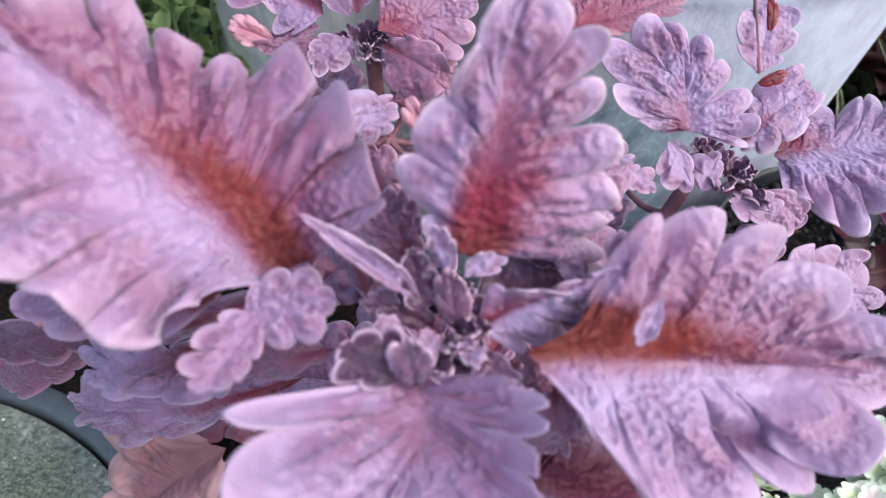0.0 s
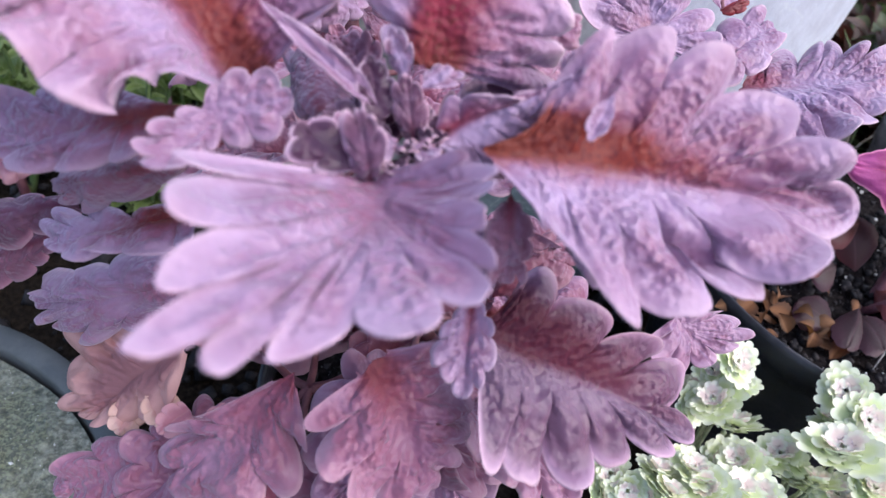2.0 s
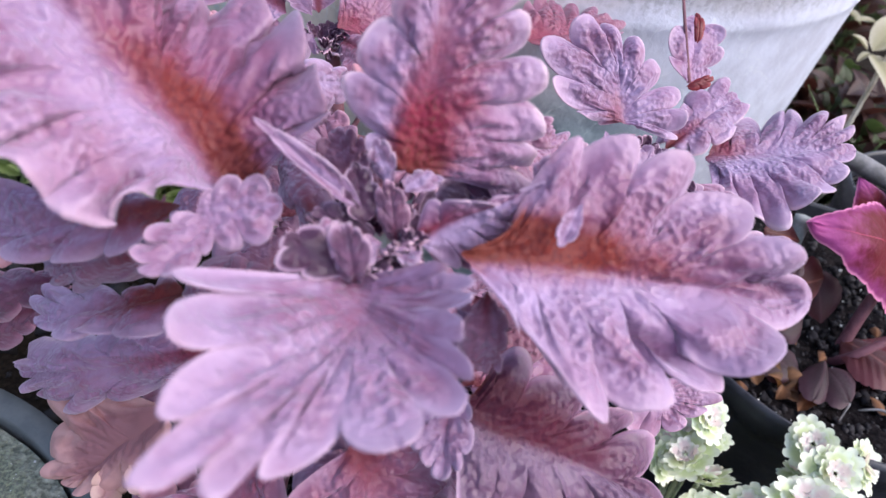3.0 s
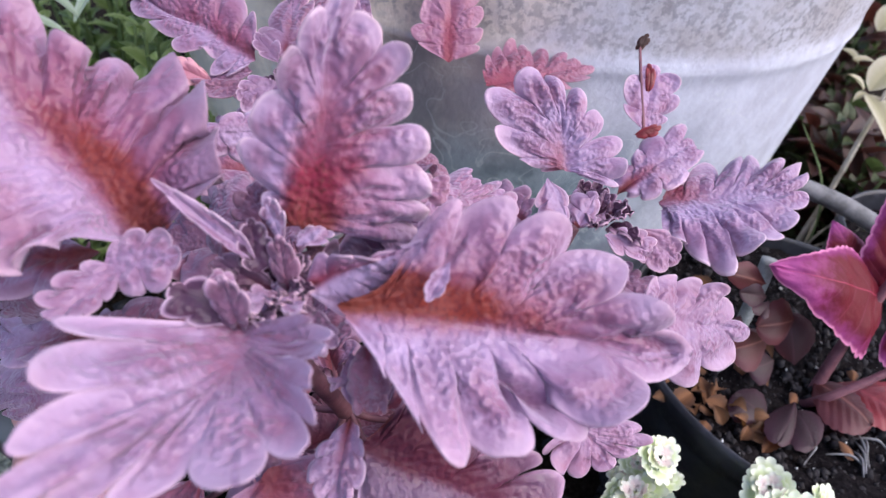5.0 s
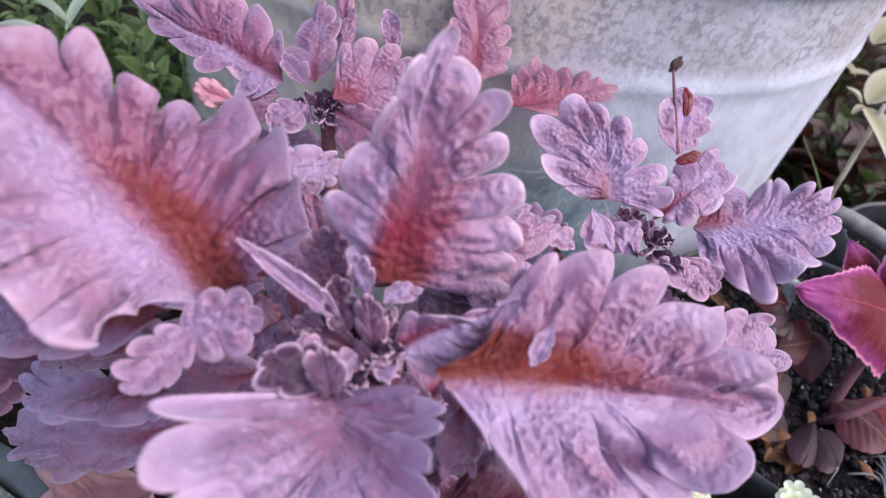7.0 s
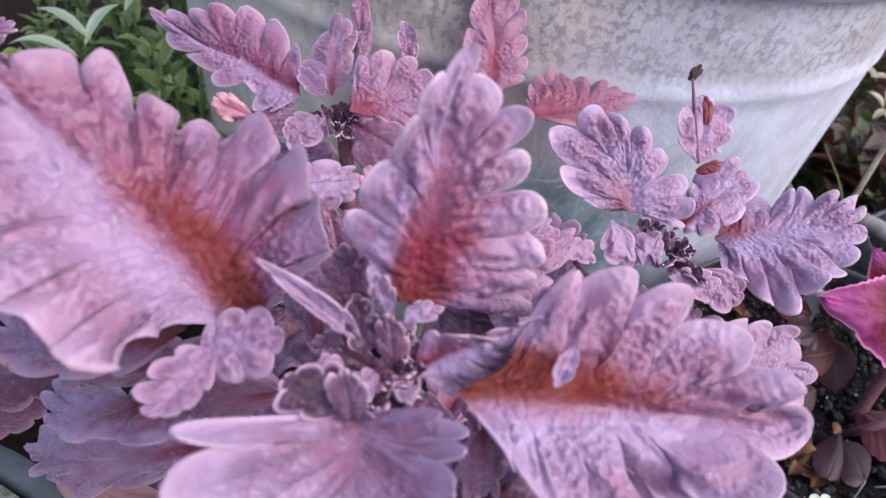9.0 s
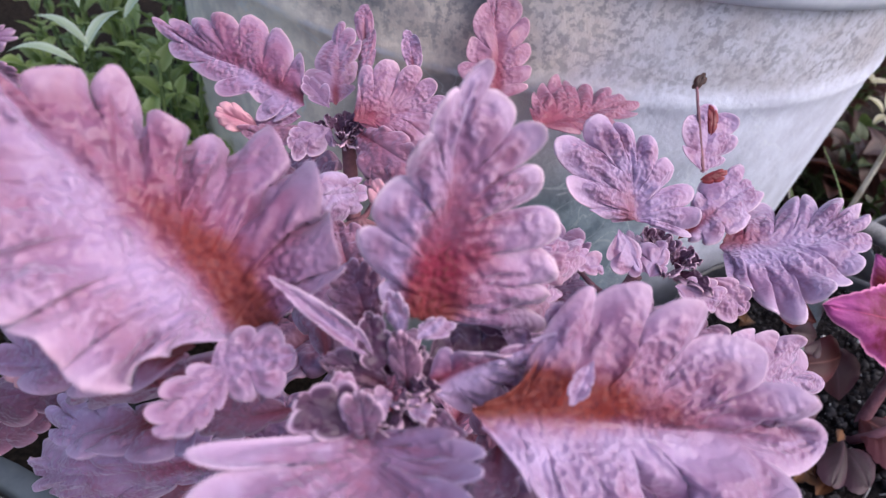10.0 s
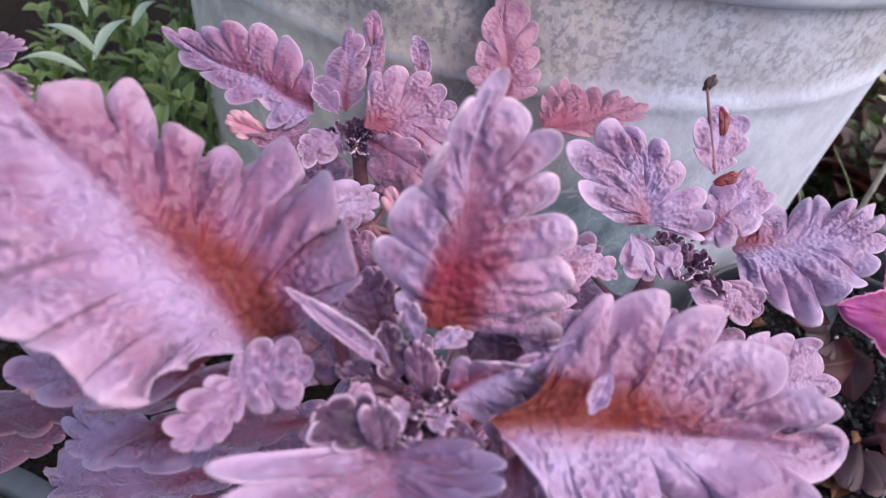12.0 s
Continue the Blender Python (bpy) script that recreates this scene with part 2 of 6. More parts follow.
SOIL = soil_material("potting_soil", (0.006, 0.005, 0.006), (0.022, 0.019, 0.020), spots=(0.25, 0.25, 0.26))
EARTH = soil_material("garden_soil", (0.008, 0.006, 0.005), (0.032, 0.024, 0.018))
MOSS = soil_material("mossy_soil", (0.11, 0.12, 0.10), (0.42, 0.445, 0.375), (0.25, 0.28, 0.185), (0.78, 0.80, 0.78))
MAGENTA = magenta_material()
RUST = plain_leaf_material("rust_leaf", (0.060, 0.010, 0.014), (0.105, 0.025, 0.036), (0.30, 0.10, 0.08), (0.6, 0.12, 0.06))
RED_BROWN = plain_leaf_material("red_brown_leaf", (0.13, 0.009, 0.014), (0.21, 0.020, 0.030), (0.20, 0.02, 0.03), (0.35, 0.02, 0.03), 0.4, 0.1)
PINKISH = plain_leaf_material("dusky_pink_leaf", (0.026, 0.008, 0.016), (0.050, 0.017, 0.032), (0.08, 0.03, 0.045), (0.5, 0.15, 0.15))
DEAD = plain_leaf_material("dead_leaf", (0.20, 0.088, 0.038), (0.10, 0.046, 0.026), (0.13, 0.06, 0.03), (0.5, 0.2, 0.05), 0.8, 0.15, 0.8)
GREEN = plain_leaf_material("green_leaf", (0.24, 0.33, 0.10), (0.37, 0.46, 0.19), (0.26, 0.32, 0.13), (0.35, 0.5, 0.08), 0.5, 0.3, 0.8)
PALE_GREEN = plain_leaf_material("pale_green_leaf", (0.46, 0.56, 0.38), (0.58, 0.66, 0.52), (0.5, 0.58, 0.42), (0.5, 0.7, 0.3))
CREAM = plain_leaf_material("cream_leaf", (0.37, 0.34, 0.21), (0.48, 0.45, 0.33), (0.30, 0.30, 0.16), (0.7, 0.7, 0.4))
MINT = plain_leaf_material("mint_leaf", (0.66, 0.74, 0.42), (0.82, 0.86, 0.70), (0.5, 0.62, 0.4), (0.7, 0.85, 0.5), 0.5, 0.2, 0.1)
BLUSH = plain_leaf_material("blush_leaf", (0.88, 0.72, 0.70), (0.90, 0.90, 0.80), (0.8, 0.6, 0.6), (0.9, 0.8, 0.7))
PEACH = plain_leaf_material("fading_leaf", (0.29, 0.13, 0.15), (0.58, 0.33, 0.32), (0.30, 0.13, 0.14), (0.9, 0.4, 0.3), 0.45, 0.25, 0.05)
SALMON = plain_leaf_material("salmon_leaf", (0.52, 0.27, 0.27), (0.72, 0.48, 0.42), (0.5, 0.26, 0.26), (0.9, 0.4, 0.3), 0.45, 0.2, 0.15)
ROSE = plain_leaf_material("rose_leaf", (0.55, 0.22, 0.30), (0.80, 0.42, 0.48), (0.6, 0.3, 0.35), (0.9, 0.3, 0.35))
PALE_WOOD = speckled("bleached_stalk", (0.20, 0.22, 0.215), (0.36, 0.38, 0.375), 90, 0.7)
GREY_WOOD = speckled("weathered_wood", (0.09, 0.09, 0.093), (0.20, 0.20, 0.212), 70, 0.7)
# leaf colours darkened to paint in the shade behind the pots; also a bud tip
DARK_LEAF = plain_leaf_material("dark_leaf", (0.030, 0.011, 0.010), (0.060, 0.024, 0.020), (0.08, 0.03, 0.02), (0.2, 0.05, 0.03))
SHADE_GREEN = plain_leaf_material("shade_leaf", (0.035, 0.050, 0.018), (0.060, 0.080, 0.032), (0.1, 0.12, 0.06), (0.12, 0.2, 0.05))
STRAW = speckled("dry_stalk", (0.30, 0.27, 0.20), (0.52, 0.48, 0.40), 80, 0.7)


# ---- mesh helpers ----
def mesh_object(name, verts, faces, material, parent=None, uvs=None, tint=None, label=""):
    me = bpy.data.meshes.new(name)
    me.from_pydata([tuple(v) for v in verts], [], [tuple(f) for f in faces])
    me.materials.append(material)
    me.polygons.foreach_set("use_smooth", [True] * len(me.polygons))
    idx = np.empty(len(me.loops), dtype=np.int32)
    me.loops.foreach_get("vertex_index", idx)
    if uvs is not None:
        me.uv_layers.new(name="shape").data.foreach_set("uv", np.asarray(uvs, dtype=np.float32)[idx].ravel())
    if tint is not None:
        me.uv_layers.new(name="tint").data.foreach_set("uv", np.tile(np.asarray(tint, dtype=np.float32), len(idx)))
    me.update()
    ob = new(name, me)
    ob.parent = parent
    return tagged(ob, label) if label else ob


def grid_faces(rows, cols):
    i = np.arange(rows - 1)[:, None] * cols + np.arange(cols - 1)[None, :]
    return np.stack([i, i + 1, i + cols + 1, i + cols], -1).reshape(-1, 4).tolist()


def unit(v):
    v = np.asarray(v, float)
    return v / np.linalg.norm(v)


def plant(name, at, label, category, group=""):
    ob = new(name)
    ob.location = at
    ob.empty_display_size = 0.02
    bpy.context.view_layer.update()
    return tagged(ob, label, category, group)


def under(ob, parent):
    ob.parent = parent
    ob.matrix_parent_inverse = Matrix.Translation(-Vector(parent.location))
    return ob


def tube(name, points, radii, material, parent=None, sides=10, label=""):
    """A tapering stalk through a few places."""
    pts, n = np.asarray(points, float), 8
    ts = np.linspace(0, len(pts) - 1, n * (len(pts) - 1) + 1)
    path, rad = [], []
    for t in ts:
        i = min(int(t), len(pts) - 2)
        f = t - i
        p0, p1, p2, p3 = pts[max(i - 1, 0)], pts[i], pts[i + 1], pts[min(i + 2, len(pts) - 1)]
        path.append(0.5 * (2 * p1 + (p2 - p0) * f + (2 * p0 - 5 * p1 + 4 * p2 - p3) * f * f + (3 * p1 - p0 - 3 * p2 + p3) * f ** 3))
        rad.append(radii[i] * (1 - f) + radii[i + 1] * f)
    path = np.array(path)
    verts = []
    for i, p in enumerate(path):
        d = unit(path[min(i + 1, len(path) - 1)] - path[max(i - 1, 0)])
        a = unit(np.cross(d, (0.31, 0.87, 0.21)))
        b = np.cross(d, a)
        for j in range(sides):
            q = 2 * math.pi * j / sides
            verts.append(p + rad[i] * (a * math.cos(q) + b * math.sin(q)))
    faces = [(i * sides + j, i * sides + (j + 1) % sides, (i + 1) * sides + (j + 1) % sides, (i + 1) * sides + j)
             for i in range(len(path) - 1) for j in range(sides)]
    faces += [tuple(range(sides))[::-1], tuple(len(verts) - sides + j for j in range(sides))]
    ob = mesh_object(name, verts, faces, material, label=label)
    return under(ob, parent) if parent else ob


LEAVES = [0]


def leaf(parent, base, tip, left, right, lobes=5, hue=0.0, arch=0.12, ripple=1.0, material=None, stalk=None, red=0, deep=(0.22, 0.36), fold=0.22, tone=0.0, core=1.0, wedge=0.4, reach=1.0, taper=0.22, flare=0.15, dusk=0.0):
    """A ruffled coleus leaf from base to tip: left and right run from the midrib to the widest edge on each side.
    Its veins fan out from the midrib into round lobes, about lobes of them on each side. red: the half (-1 left, 1 right, 0 both)
    whose heart is rust-red; that half is hollow and the other one humped, by fold. wedge: how far the base narrows to the stalk."""
    LEAVES[0] += 1
    rs = np.random.RandomState(100 + LEAVES[0])
    B, T, SL, SR = (np.asarray(v, float) for v in (base, tip, left, right))
    X = T - B
    ln = np.linalg.norm(X)
    N = unit(np.cross(X, SL - SR)) * (1 if arch > 0 else -1)
    arch = abs(arch)
    wl = (np.linalg.norm(SL) + np.linalg.norm(SR)) / 2
    big = wl > 0.016
    per, cols = (18, 20) if big else (12, 10)
    n = 2 * lobes + 1
    # lobe borders, unevenly spaced from one side of the stalk round the tip to the other
    cuts = np.arange(n + 1) + np.concatenate([[0], (rs.rand(n - 1) - 0.5) * 0.5, [0]])
    f = np.linspace(0, 1, per, endpoint=False)[None, :]
    f = f - 0.10 * np.sin(2 * math.pi * f)
    pos = (cuts[:-1, None] * (1 - f) + cuts[1:, None] * f)
    which = np.repeat(np.arange(n), per)
    f = np.tile(f.ravel(), n)
    span = math.pi - 0.22
    th = (-span + 2 * span * pos.ravel() / n)
    env = np.sin(math.pi * f) ** 0.5
    crest = (1 - np.abs(2 * np.clip(f, 0.004, 0.996) - 1) ** 2.1) ** 0.5
    cut = deep[0] + (deep[1] - deep[0]) * (0.5 + (rs.rand(n)[which] - 0.5) * env)
    grow = 0.24 * (rs.rand(n) - 0.5) * min(1.0, sum(deep) * 2)
    grow[n // 2] = 0.07
    long = 1 + grow[which] * env
    rim = long * (1 - cut * (1 - crest))
    # a second, finer scallop on the lobes
    if deep[1] > 0.1:
        rim = rim * (1 - 0.03 * (rs.rand(n)[which] - 0.4) * env ** 2 * np.cos(4 * math.pi * (f - 0.5)))
    ex = 0.42 + np.where(np.cos(th) > 0, 0.58, 0.46) * np.sign(np.cos(th)) * np.abs(np.cos(th)) ** 0.95 * rim
    ey = np.sign(th) * np.abs(np.sin(th)) ** 0.80 * rim * np.where(np.cos(th) > 0, 1 - taper * np.cos(th) ** 2, 1.0 - 0.85 * wedge * np.abs(np.cos(th)) ** (1.3 - 0.6 * wedge))
    mx = 0.30 + 0.36 * np.cos(th)
    a = np.linspace(0, 1, cols)[None, :] ** 0.85
    px = mx[:, None] * (1 - a) + ex[:, None] * a
    # the lobes widen beyond their notches and crowd one another
    spread = (f - 0.5)[:, None] * 0.20 * crest[:, None] * np.clip(a - 0.45, 0, 1) * (2 * span / n)
    c0, s0 = np.cos(th)[:, None], np.sin(th)[:, None]
    px = px - s0 * spread * 0.5 * a
    py = ey[:, None] * a + c0 * spread * a
    # veins bend forward on their way out
    px = px + 0.05 * np.sin(math.pi * a) * np.abs(py)
    sx = np.clip(px, -0.1, 1.1)
    spine = B + X * px[..., None] + N * (arch * ln * 4 * sx * (1 - sx))[..., None]
    P = spine + np.where((py < 0)[..., None], SL, SR) * np.abs(py)[..., None]
    cf, cr = f[:, None], crest[:, None]
    rv = rs.rand(n)[which][:, None]
    updown = ((which % 2) * 2 - 1)[:, None] * (0.5 + 0.5 * rs.rand(n)[which][:, None])
    vein = -np.exp(-((cf - 0.5) / 0.09) ** 2) * a ** 0.4 * (1.02 - a) * 0.035 * wl
    puff = np.sin(math.pi * ((cf * 2) % 1)) ** 2 * a ** 2 * (1 - a) * 0.20 * wl * (0.3 + 0.9 * rv)
    dome = np.sin(math.pi * cf) ** 0.55
    inward = 3 + 20 * max(0.0, 0.25 - sum(deep) / 2)
    few = min(1.0, 8.0 / n)  # many lobes are small and shallow
    pleat = np.cos(4 * math.pi * cf) * np.exp(-((a - 0.66) / 0.16) ** 2) * 0.030 * wl * (0.4 + rv)
    notch = pleat + (dome - 0.7) * a ** inward * 0.36 * wl * few - np.clip(a - 0.80, 0, 1) ** 2 * 1.5 * wl * cr
    wave = few * updown * np.sin(math.pi * cf) * a ** 3 * 0.17 * wl
    curl = few * np.where(rv > 0.70, -0.75, np.where(rv < 0.25, 0.7, 0.08)) * np.clip(a - 0.6, 0, 1) ** 2 * 1.6 * wl * np.sin(math.pi * cf) ** 0.5
    gutter = -np.exp(-(py / 0.08) ** 2) * 0.07 * wl
    bend = np.where(np.sign(py) == red, -1.0, 0.75 if red else 0.4)
    steep = bend * np.sin(math.pi * np.clip(np.abs(py), 0, 1)) * fold * wl
    lift = gutter + steep + (vein + puff + notch + wave + curl) * ripple
    flat = P.reshape(-1, 3)
    off = rs.rand(3) * 10
    f1 = 1.9 / max(wl, 0.012)
    wide = min(wl, 0.035)
    pucker = np.array([noise.noise(Vector(p * f1 + off)) * 0.15 * wide + abs(noise.noise(Vector(p * f1 * 2.3 + off))) * 0.07 * wide
                       + (noise.noise(Vector(p * f1 * 5.5 + off)) * 0.012 * wide) + noise.noise(Vector(p * 330)) * 0.0003
                       for p in flat]).reshape(P.shape[:2])
    # knuckled wrinkles where the lobes leave the blade
    wr = np.array([noise.noise(Vector((q * 2.6, k * 7.0, off[0]))) for q in pos.ravel() for k in a.ravel()]).reshape(P.shape[:2])
    lift = lift + wr * np.exp(-((a - 0.56) / 0.22) ** 2) * 0.12 * wide * ripple * few
    lift = lift + pucker * np.clip(a * 2.5, 0.15, 1)
    P = P + N * lift[..., None]
    # a lip that turns under the edge
    lip = P[:, -1] - N * 0.0005 - (P[:, -1] - P[:, -2]) * 0.08
    P = np.concatenate([P, lip[:, None]], 1)
    u = np.concatenate([np.broadcast_to(a, py.shape), np.ones((len(th), 1))], 1)
    v = np.concatenate([np.clip(px, 0, 1), np.clip(px[:, -1:], 0, 1)], 1)
    sgn = np.sign(th)[:, None]
    uv = np.stack([v, 0.5 + 0.5 * sgn * u], -1).reshape(-1, 2)
    ob = mesh_object("leaf", P.reshape(-1, 3), grid_faces(len(th), P.shape[1]), material or LEAF, uvs=uv, tint=(hue, tone if tone else rs.rand()))
    # the run of the veins, in metres
    flow = np.stack([np.broadcast_to(pos.reshape(-1, 1) / n * 4.5 * wl + off[0], u.shape), u * wl + off[1]], -1).reshape(-1, 2)
    at = np.empty(len(ob.data.loops), dtype=np.int32)
    ob.data.loops.foreach_get("vertex_index", at)
    ob.data.uv_layers.new(name="flow").data.foreach_set("uv", flow.astype(np.float32)[at].ravel())
    # where the rust-red heart shows: near the base, along the midrib, mostly in one half
    ly = np.concatenate([py, py[:, -1:]], 1)
    fan = np.clip(1 - v / (0.85 * reach), 0, 1) ** 1.3 * np.exp(-(np.abs(ly) / (flare + 0.50 * np.clip(v, 0, 0.6))) ** 2)
    half = 0.5 + 0.5 * np.tanh(ly * red / 0.09) if red else 0.75
    near = fan * (0.35 + 0.95 * half) * core
    if red:
        near = near + 0.30 * half * np.exp(-(np.abs(ly) / 0.55) ** 2) * np.clip(1.1 - v, 0, 1)
    ob.data.attributes.new("heart", "FLOAT", "POINT").data.foreach_set("value", near.astype(np.float32).ravel())
    # painted lilac sheen beside the midrib, on the half without the red heart
    shade = np.exp(-((np.abs(ly) - 0.25) / 0.22) ** 2) * np.clip(1.15 - v, 0, 1) * (0.5 - 0.5 * np.tanh(ly * red / 0.06) if red else 0.25)
    ob.data.attributes.new("cool", "FLOAT", "POINT").data.foreach_set("value", shade.astype(np.float32).ravel())
    # how much shade is painted in, greatest near the midrib of the red half
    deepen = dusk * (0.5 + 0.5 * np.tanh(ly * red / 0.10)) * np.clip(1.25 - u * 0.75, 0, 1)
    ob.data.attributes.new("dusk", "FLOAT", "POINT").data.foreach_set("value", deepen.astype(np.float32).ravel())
    under(ob, parent)
    if stalk is not None:
        q = np.asarray(stalk, float)
        tube("petiole", [q, (q + B) / 2 - N * 0.004, B + X * 0.06 - N * 0.0015], [0.0016, 0.0014, 0.0010], STEM, parent, 8)
    return ob


def smooth_through(knots, values, at):
    """A smooth curve through values at knots, read at other places along it."""
    knots, values = np.asarray(knots, float), np.asarray(values, float)
    values = values.reshape(len(knots), -1)
    slope = np.gradient(values, knots, axis=0)
    i = np.clip(np.searchsorted(knots, at, side="right") - 1, 0, len(knots) - 2)
    h = (knots[i + 1] - knots[i])[:, None]
    f = ((at - knots[i])[:, None]) / h
    f2, f3 = f * f, f * f * f
    return (2 * f3 - 3 * f2 + 1) * values[i] + (f3 - 2 * f2 + f) * h * slope[i] + (3 * f2 - 2 * f3) * values[i + 1] + (f3 - f2) * h * slope[i + 1]


def ruffled_leaf(parent, base, tip, left, lobes, crown, red=0, cut=0.7, arch=0.0, bow=0.05, hue=0.0, dusk=0.0, core=1.0, reach=1.0, flare=0.15, shift=0.0, tone=0.0, stripe=0.0, rough=1.0, per=20, cols=40, material=None, curl=0.5, palm=0.62, sway=0.03, wave=0.0, frost=0.0, dents=()):
    """A large ruffled coleus leaf. left: the way to its left edge. lobes: along, across and above the midrib, as shares of its length,
    from the base up the left edge round the tip (lobe number crown) and back down the right edge. A vein runs out into each lobe,
    and the blade is quilted between the veins. red: the half (-1 left, 1 right, 0 both) whose heart is rust-red."""
    LEAVES[0] += 1
    rs = np.random.RandomState(100 + LEAVES[0])
    B, T = np.asarray(base, float), np.asarray(tip, float)
    X = T - B
    ln = np.linalg.norm(X)
    xh = X / ln
    yh = np.asarray(left, float)
    yh = unit(yh - xh * (yh @ xh))
    N = np.cross(xh, yh)
    L = np.asarray(lobes, float) * ln
    L[:, 2] += (rs.rand(len(L)) - 0.62) * wave * ln
    n = len(L)
    tips = B + L[:, :1] * xh + L[:, 1:2] * yh + L[:, 2:] * N
    half = np.abs(L[:, 1])
    wl = 0.5 * (half[:crown].max() + half[crown + 1:].max())
    root = np.clip(L[:, 0] / ln * palm, 0.03, 0.74)
    root[:crown], root[crown + 1:] = np.maximum.accumulate(root[:crown]), np.maximum.accumulate(root[:crown:-1])[::-1]
    root[crown] = 1.29 * palm
    # each lobe opens and closes between its two notches
    f1 = np.linspace(0, 1, per, endpoint=False)
    f = np.tile(f1 - 0.09 * np.sin(2 * math.pi * f1), n)
    which = np.repeat(np.arange(n), per)
    pos = np.append(which + f, n)
    f, which = np.append(f, 1.0), np.append(which, n - 1)
    knots = np.concatenate([[0.0], np.arange(n) + 0.5, [n]])
    start, end = B + 0.30 * (tips[0] - B), B + 0.30 * (tips[-1] - B)
    E = smooth_through(knots, np.vstack([start, tips, end]), pos)
    sr = smooth_through(knots, np.concatenate([[0.0], root, [0.0]]), pos)[:, 0]
    drift = np.array([noise.noise(Vector((q * 3.5, LEAVES[0] * 0.7, 5))) for q in sr]) * np.clip(sr * 4, 0, 1)
    M = B + X * sr[:, None] + N * (arch * ln * 4 * sr * (1 - sr))[:, None] + yh * (sway * ln * drift)[:, None]
    crest = (1 - np.abs(2 * np.clip(f, 0.003, 0.997) - 1) ** 2.4) ** 0.5
    gap = np.linalg.norm(np.diff(tips, axis=0), axis=1)
    wide = np.concatenate([gap[:1], (gap[1:] + gap[:-1]) / 2, gap[-1:]])
    depth = np.clip(cut * (0.75 + 0.5 * rs.rand(n)) * wide / np.maximum(np.linalg.norm(tips - (B + X * root[:, None]), axis=1), 1e-4), 0.05, 0.6)
    ends = np.minimum(pos, n - pos)
    pair = np.where(f < 0.5, depth[np.maximum(which - 1, 0)] + depth[which], depth[np.minimum(which + 1, n - 1)] + depth[which]) / 2
    rim = 1 - pair * (1 - crest) * np.clip(ends / 0.8, 0, 1)
    rim *= 1 + 0.022 * np.array([noise.noise(Vector((p * 2.7, LEAVES[0], 0))) + 0.6 * noise.noise(Vector((p * 6.1, LEAVES[0], 3))) for p in pos])
    a = np.linspace(0, 1, cols)[None, :] ** 0.82
    R = (E - M) * rim[:, None]
    run = np.linalg.norm(R, axis=1)[:, None]
    out = R / np.maximum(run, 1e-6)
    rise = R @ N
    P = M[:, None] + (R - rise[:, None] * N)[:, None] * a[..., None] + (rise[:, None] * a ** 1.9)[..., None] * N
    # lobes widen beyond their notches
    side = np.gradient(E, pos, axis=0)
    P = P + (side * ((f - 0.5) * 0.42 * crest)[:, None])[:, None] * (np.clip(a - 0.5, 0, 1) ** 1.5 * 1.7)[..., None]
    # veins sweep forward and the blade bows between midrib and edge
    P = P + N * (bow * np.sin(math.pi * a) ** 2 * run)[..., None] + xh * (0.05 * np.sin(math.pi * a) * run)[..., None]
    du, dv = np.gradient(P, axis=0), np.gradient(P, axis=1)
    nor = np.cross(dv, du)
    nor = nor / np.maximum(np.linalg.norm(nor, axis=-1, keepdims=True), 1e-9)
    nor = nor * np.sign(nor @ N)[..., None]
    for _ in range(6):
        nor[1:-1] = (nor[:-2] + 2 * nor[1:-1] + nor[2:]) / 4
    ease = np.clip(a * 4, 0, 1)[..., None] * 0.75
    nor = nor * ease + N * (1 - ease)
    cf = f[:, None]
    rv = rs.rand(n)[which][:, None]
    turn = rs.rand(n)[which][:, None]
    size = np.minimum(run, 0.030)
    bell = np.sin(math.pi * cf)
    vein = -np.exp(-((cf - 0.5) / 0.09) ** 2) * np.sin(math.pi * np.clip(a, 0, 1) ** 0.7) * 0.014 * size
    ridge = (bell ** 0.6 - 0.6) * np.clip(a, 0, 1) ** 3 * 0.26 * size
    crimp = np.array([noise.noise(Vector((q * 2.3, k * 3.2, LEAVES[0] * 1.7))) + 0.5 * noise.noise(Vector((q * 5.2, k * 5.0, LEAVES[0] * 2.3))) for q in pos for k in a.ravel()]).reshape(len(pos), cols)
    pleats = crimp * np.exp(-((a - 0.58) / 0.26) ** 2) * 0.08 * size + np.cos(4 * math.pi * (cf - 0.5)) * np.exp(-((a - 0.72) / 0.16) ** 2) * 0.03 * size * rv
    roll = np.where(rv > 0.72, -1.0, np.where(rv < 0.22, 0.45, -0.30)) * np.clip(a - 0.66, 0, 1) ** 2 * 2.4 * size * bell ** 0.5 * curl
    tilt = (turn - 0.5) * (cf - 0.5) * np.clip(a - 0.3, 0, 1) * 0.85 * size
    gutter = -np.exp(-(a * run / (0.14 * wl)) ** 2) * 0.035 * wl
    lift = gutter + vein + (ridge + pleats + roll + tilt) * rough
    for lobe, deep in dents:
        lift = lift - deep * np.exp(-((pos[:, None] - lobe - 0.5) / 0.42) ** 2 - ((a - 0.60) / 0.17) ** 2)
    flat = P.reshape(-1, 3)
    off = rs.rand(3) * 10
    quilt = np.array([noise.noise(Vector(p * 120 + off)) * 0.0013 + abs(noise.noise(Vector(p * 300 + off))) * 0.0005 + noise.noise(Vector(p * 640 + off)) * 0.0005
                      for p in flat]).reshape(P.shape[:2])
    lift = lift + quilt * rough * np.clip(a * 5, 0, 1) * np.clip(1.45 - a, 0.45, 1) * min(1.0, wl / 0.016)
    P = P + nor * lift[..., None]
    lip = P[:, -1] - nor[:, -1] * 0.0006 - (P[:, -1] - P[:, -2]) * 0.15
    P = np.concatenate([P, lip[:, None]], 1)
    rel = P - B
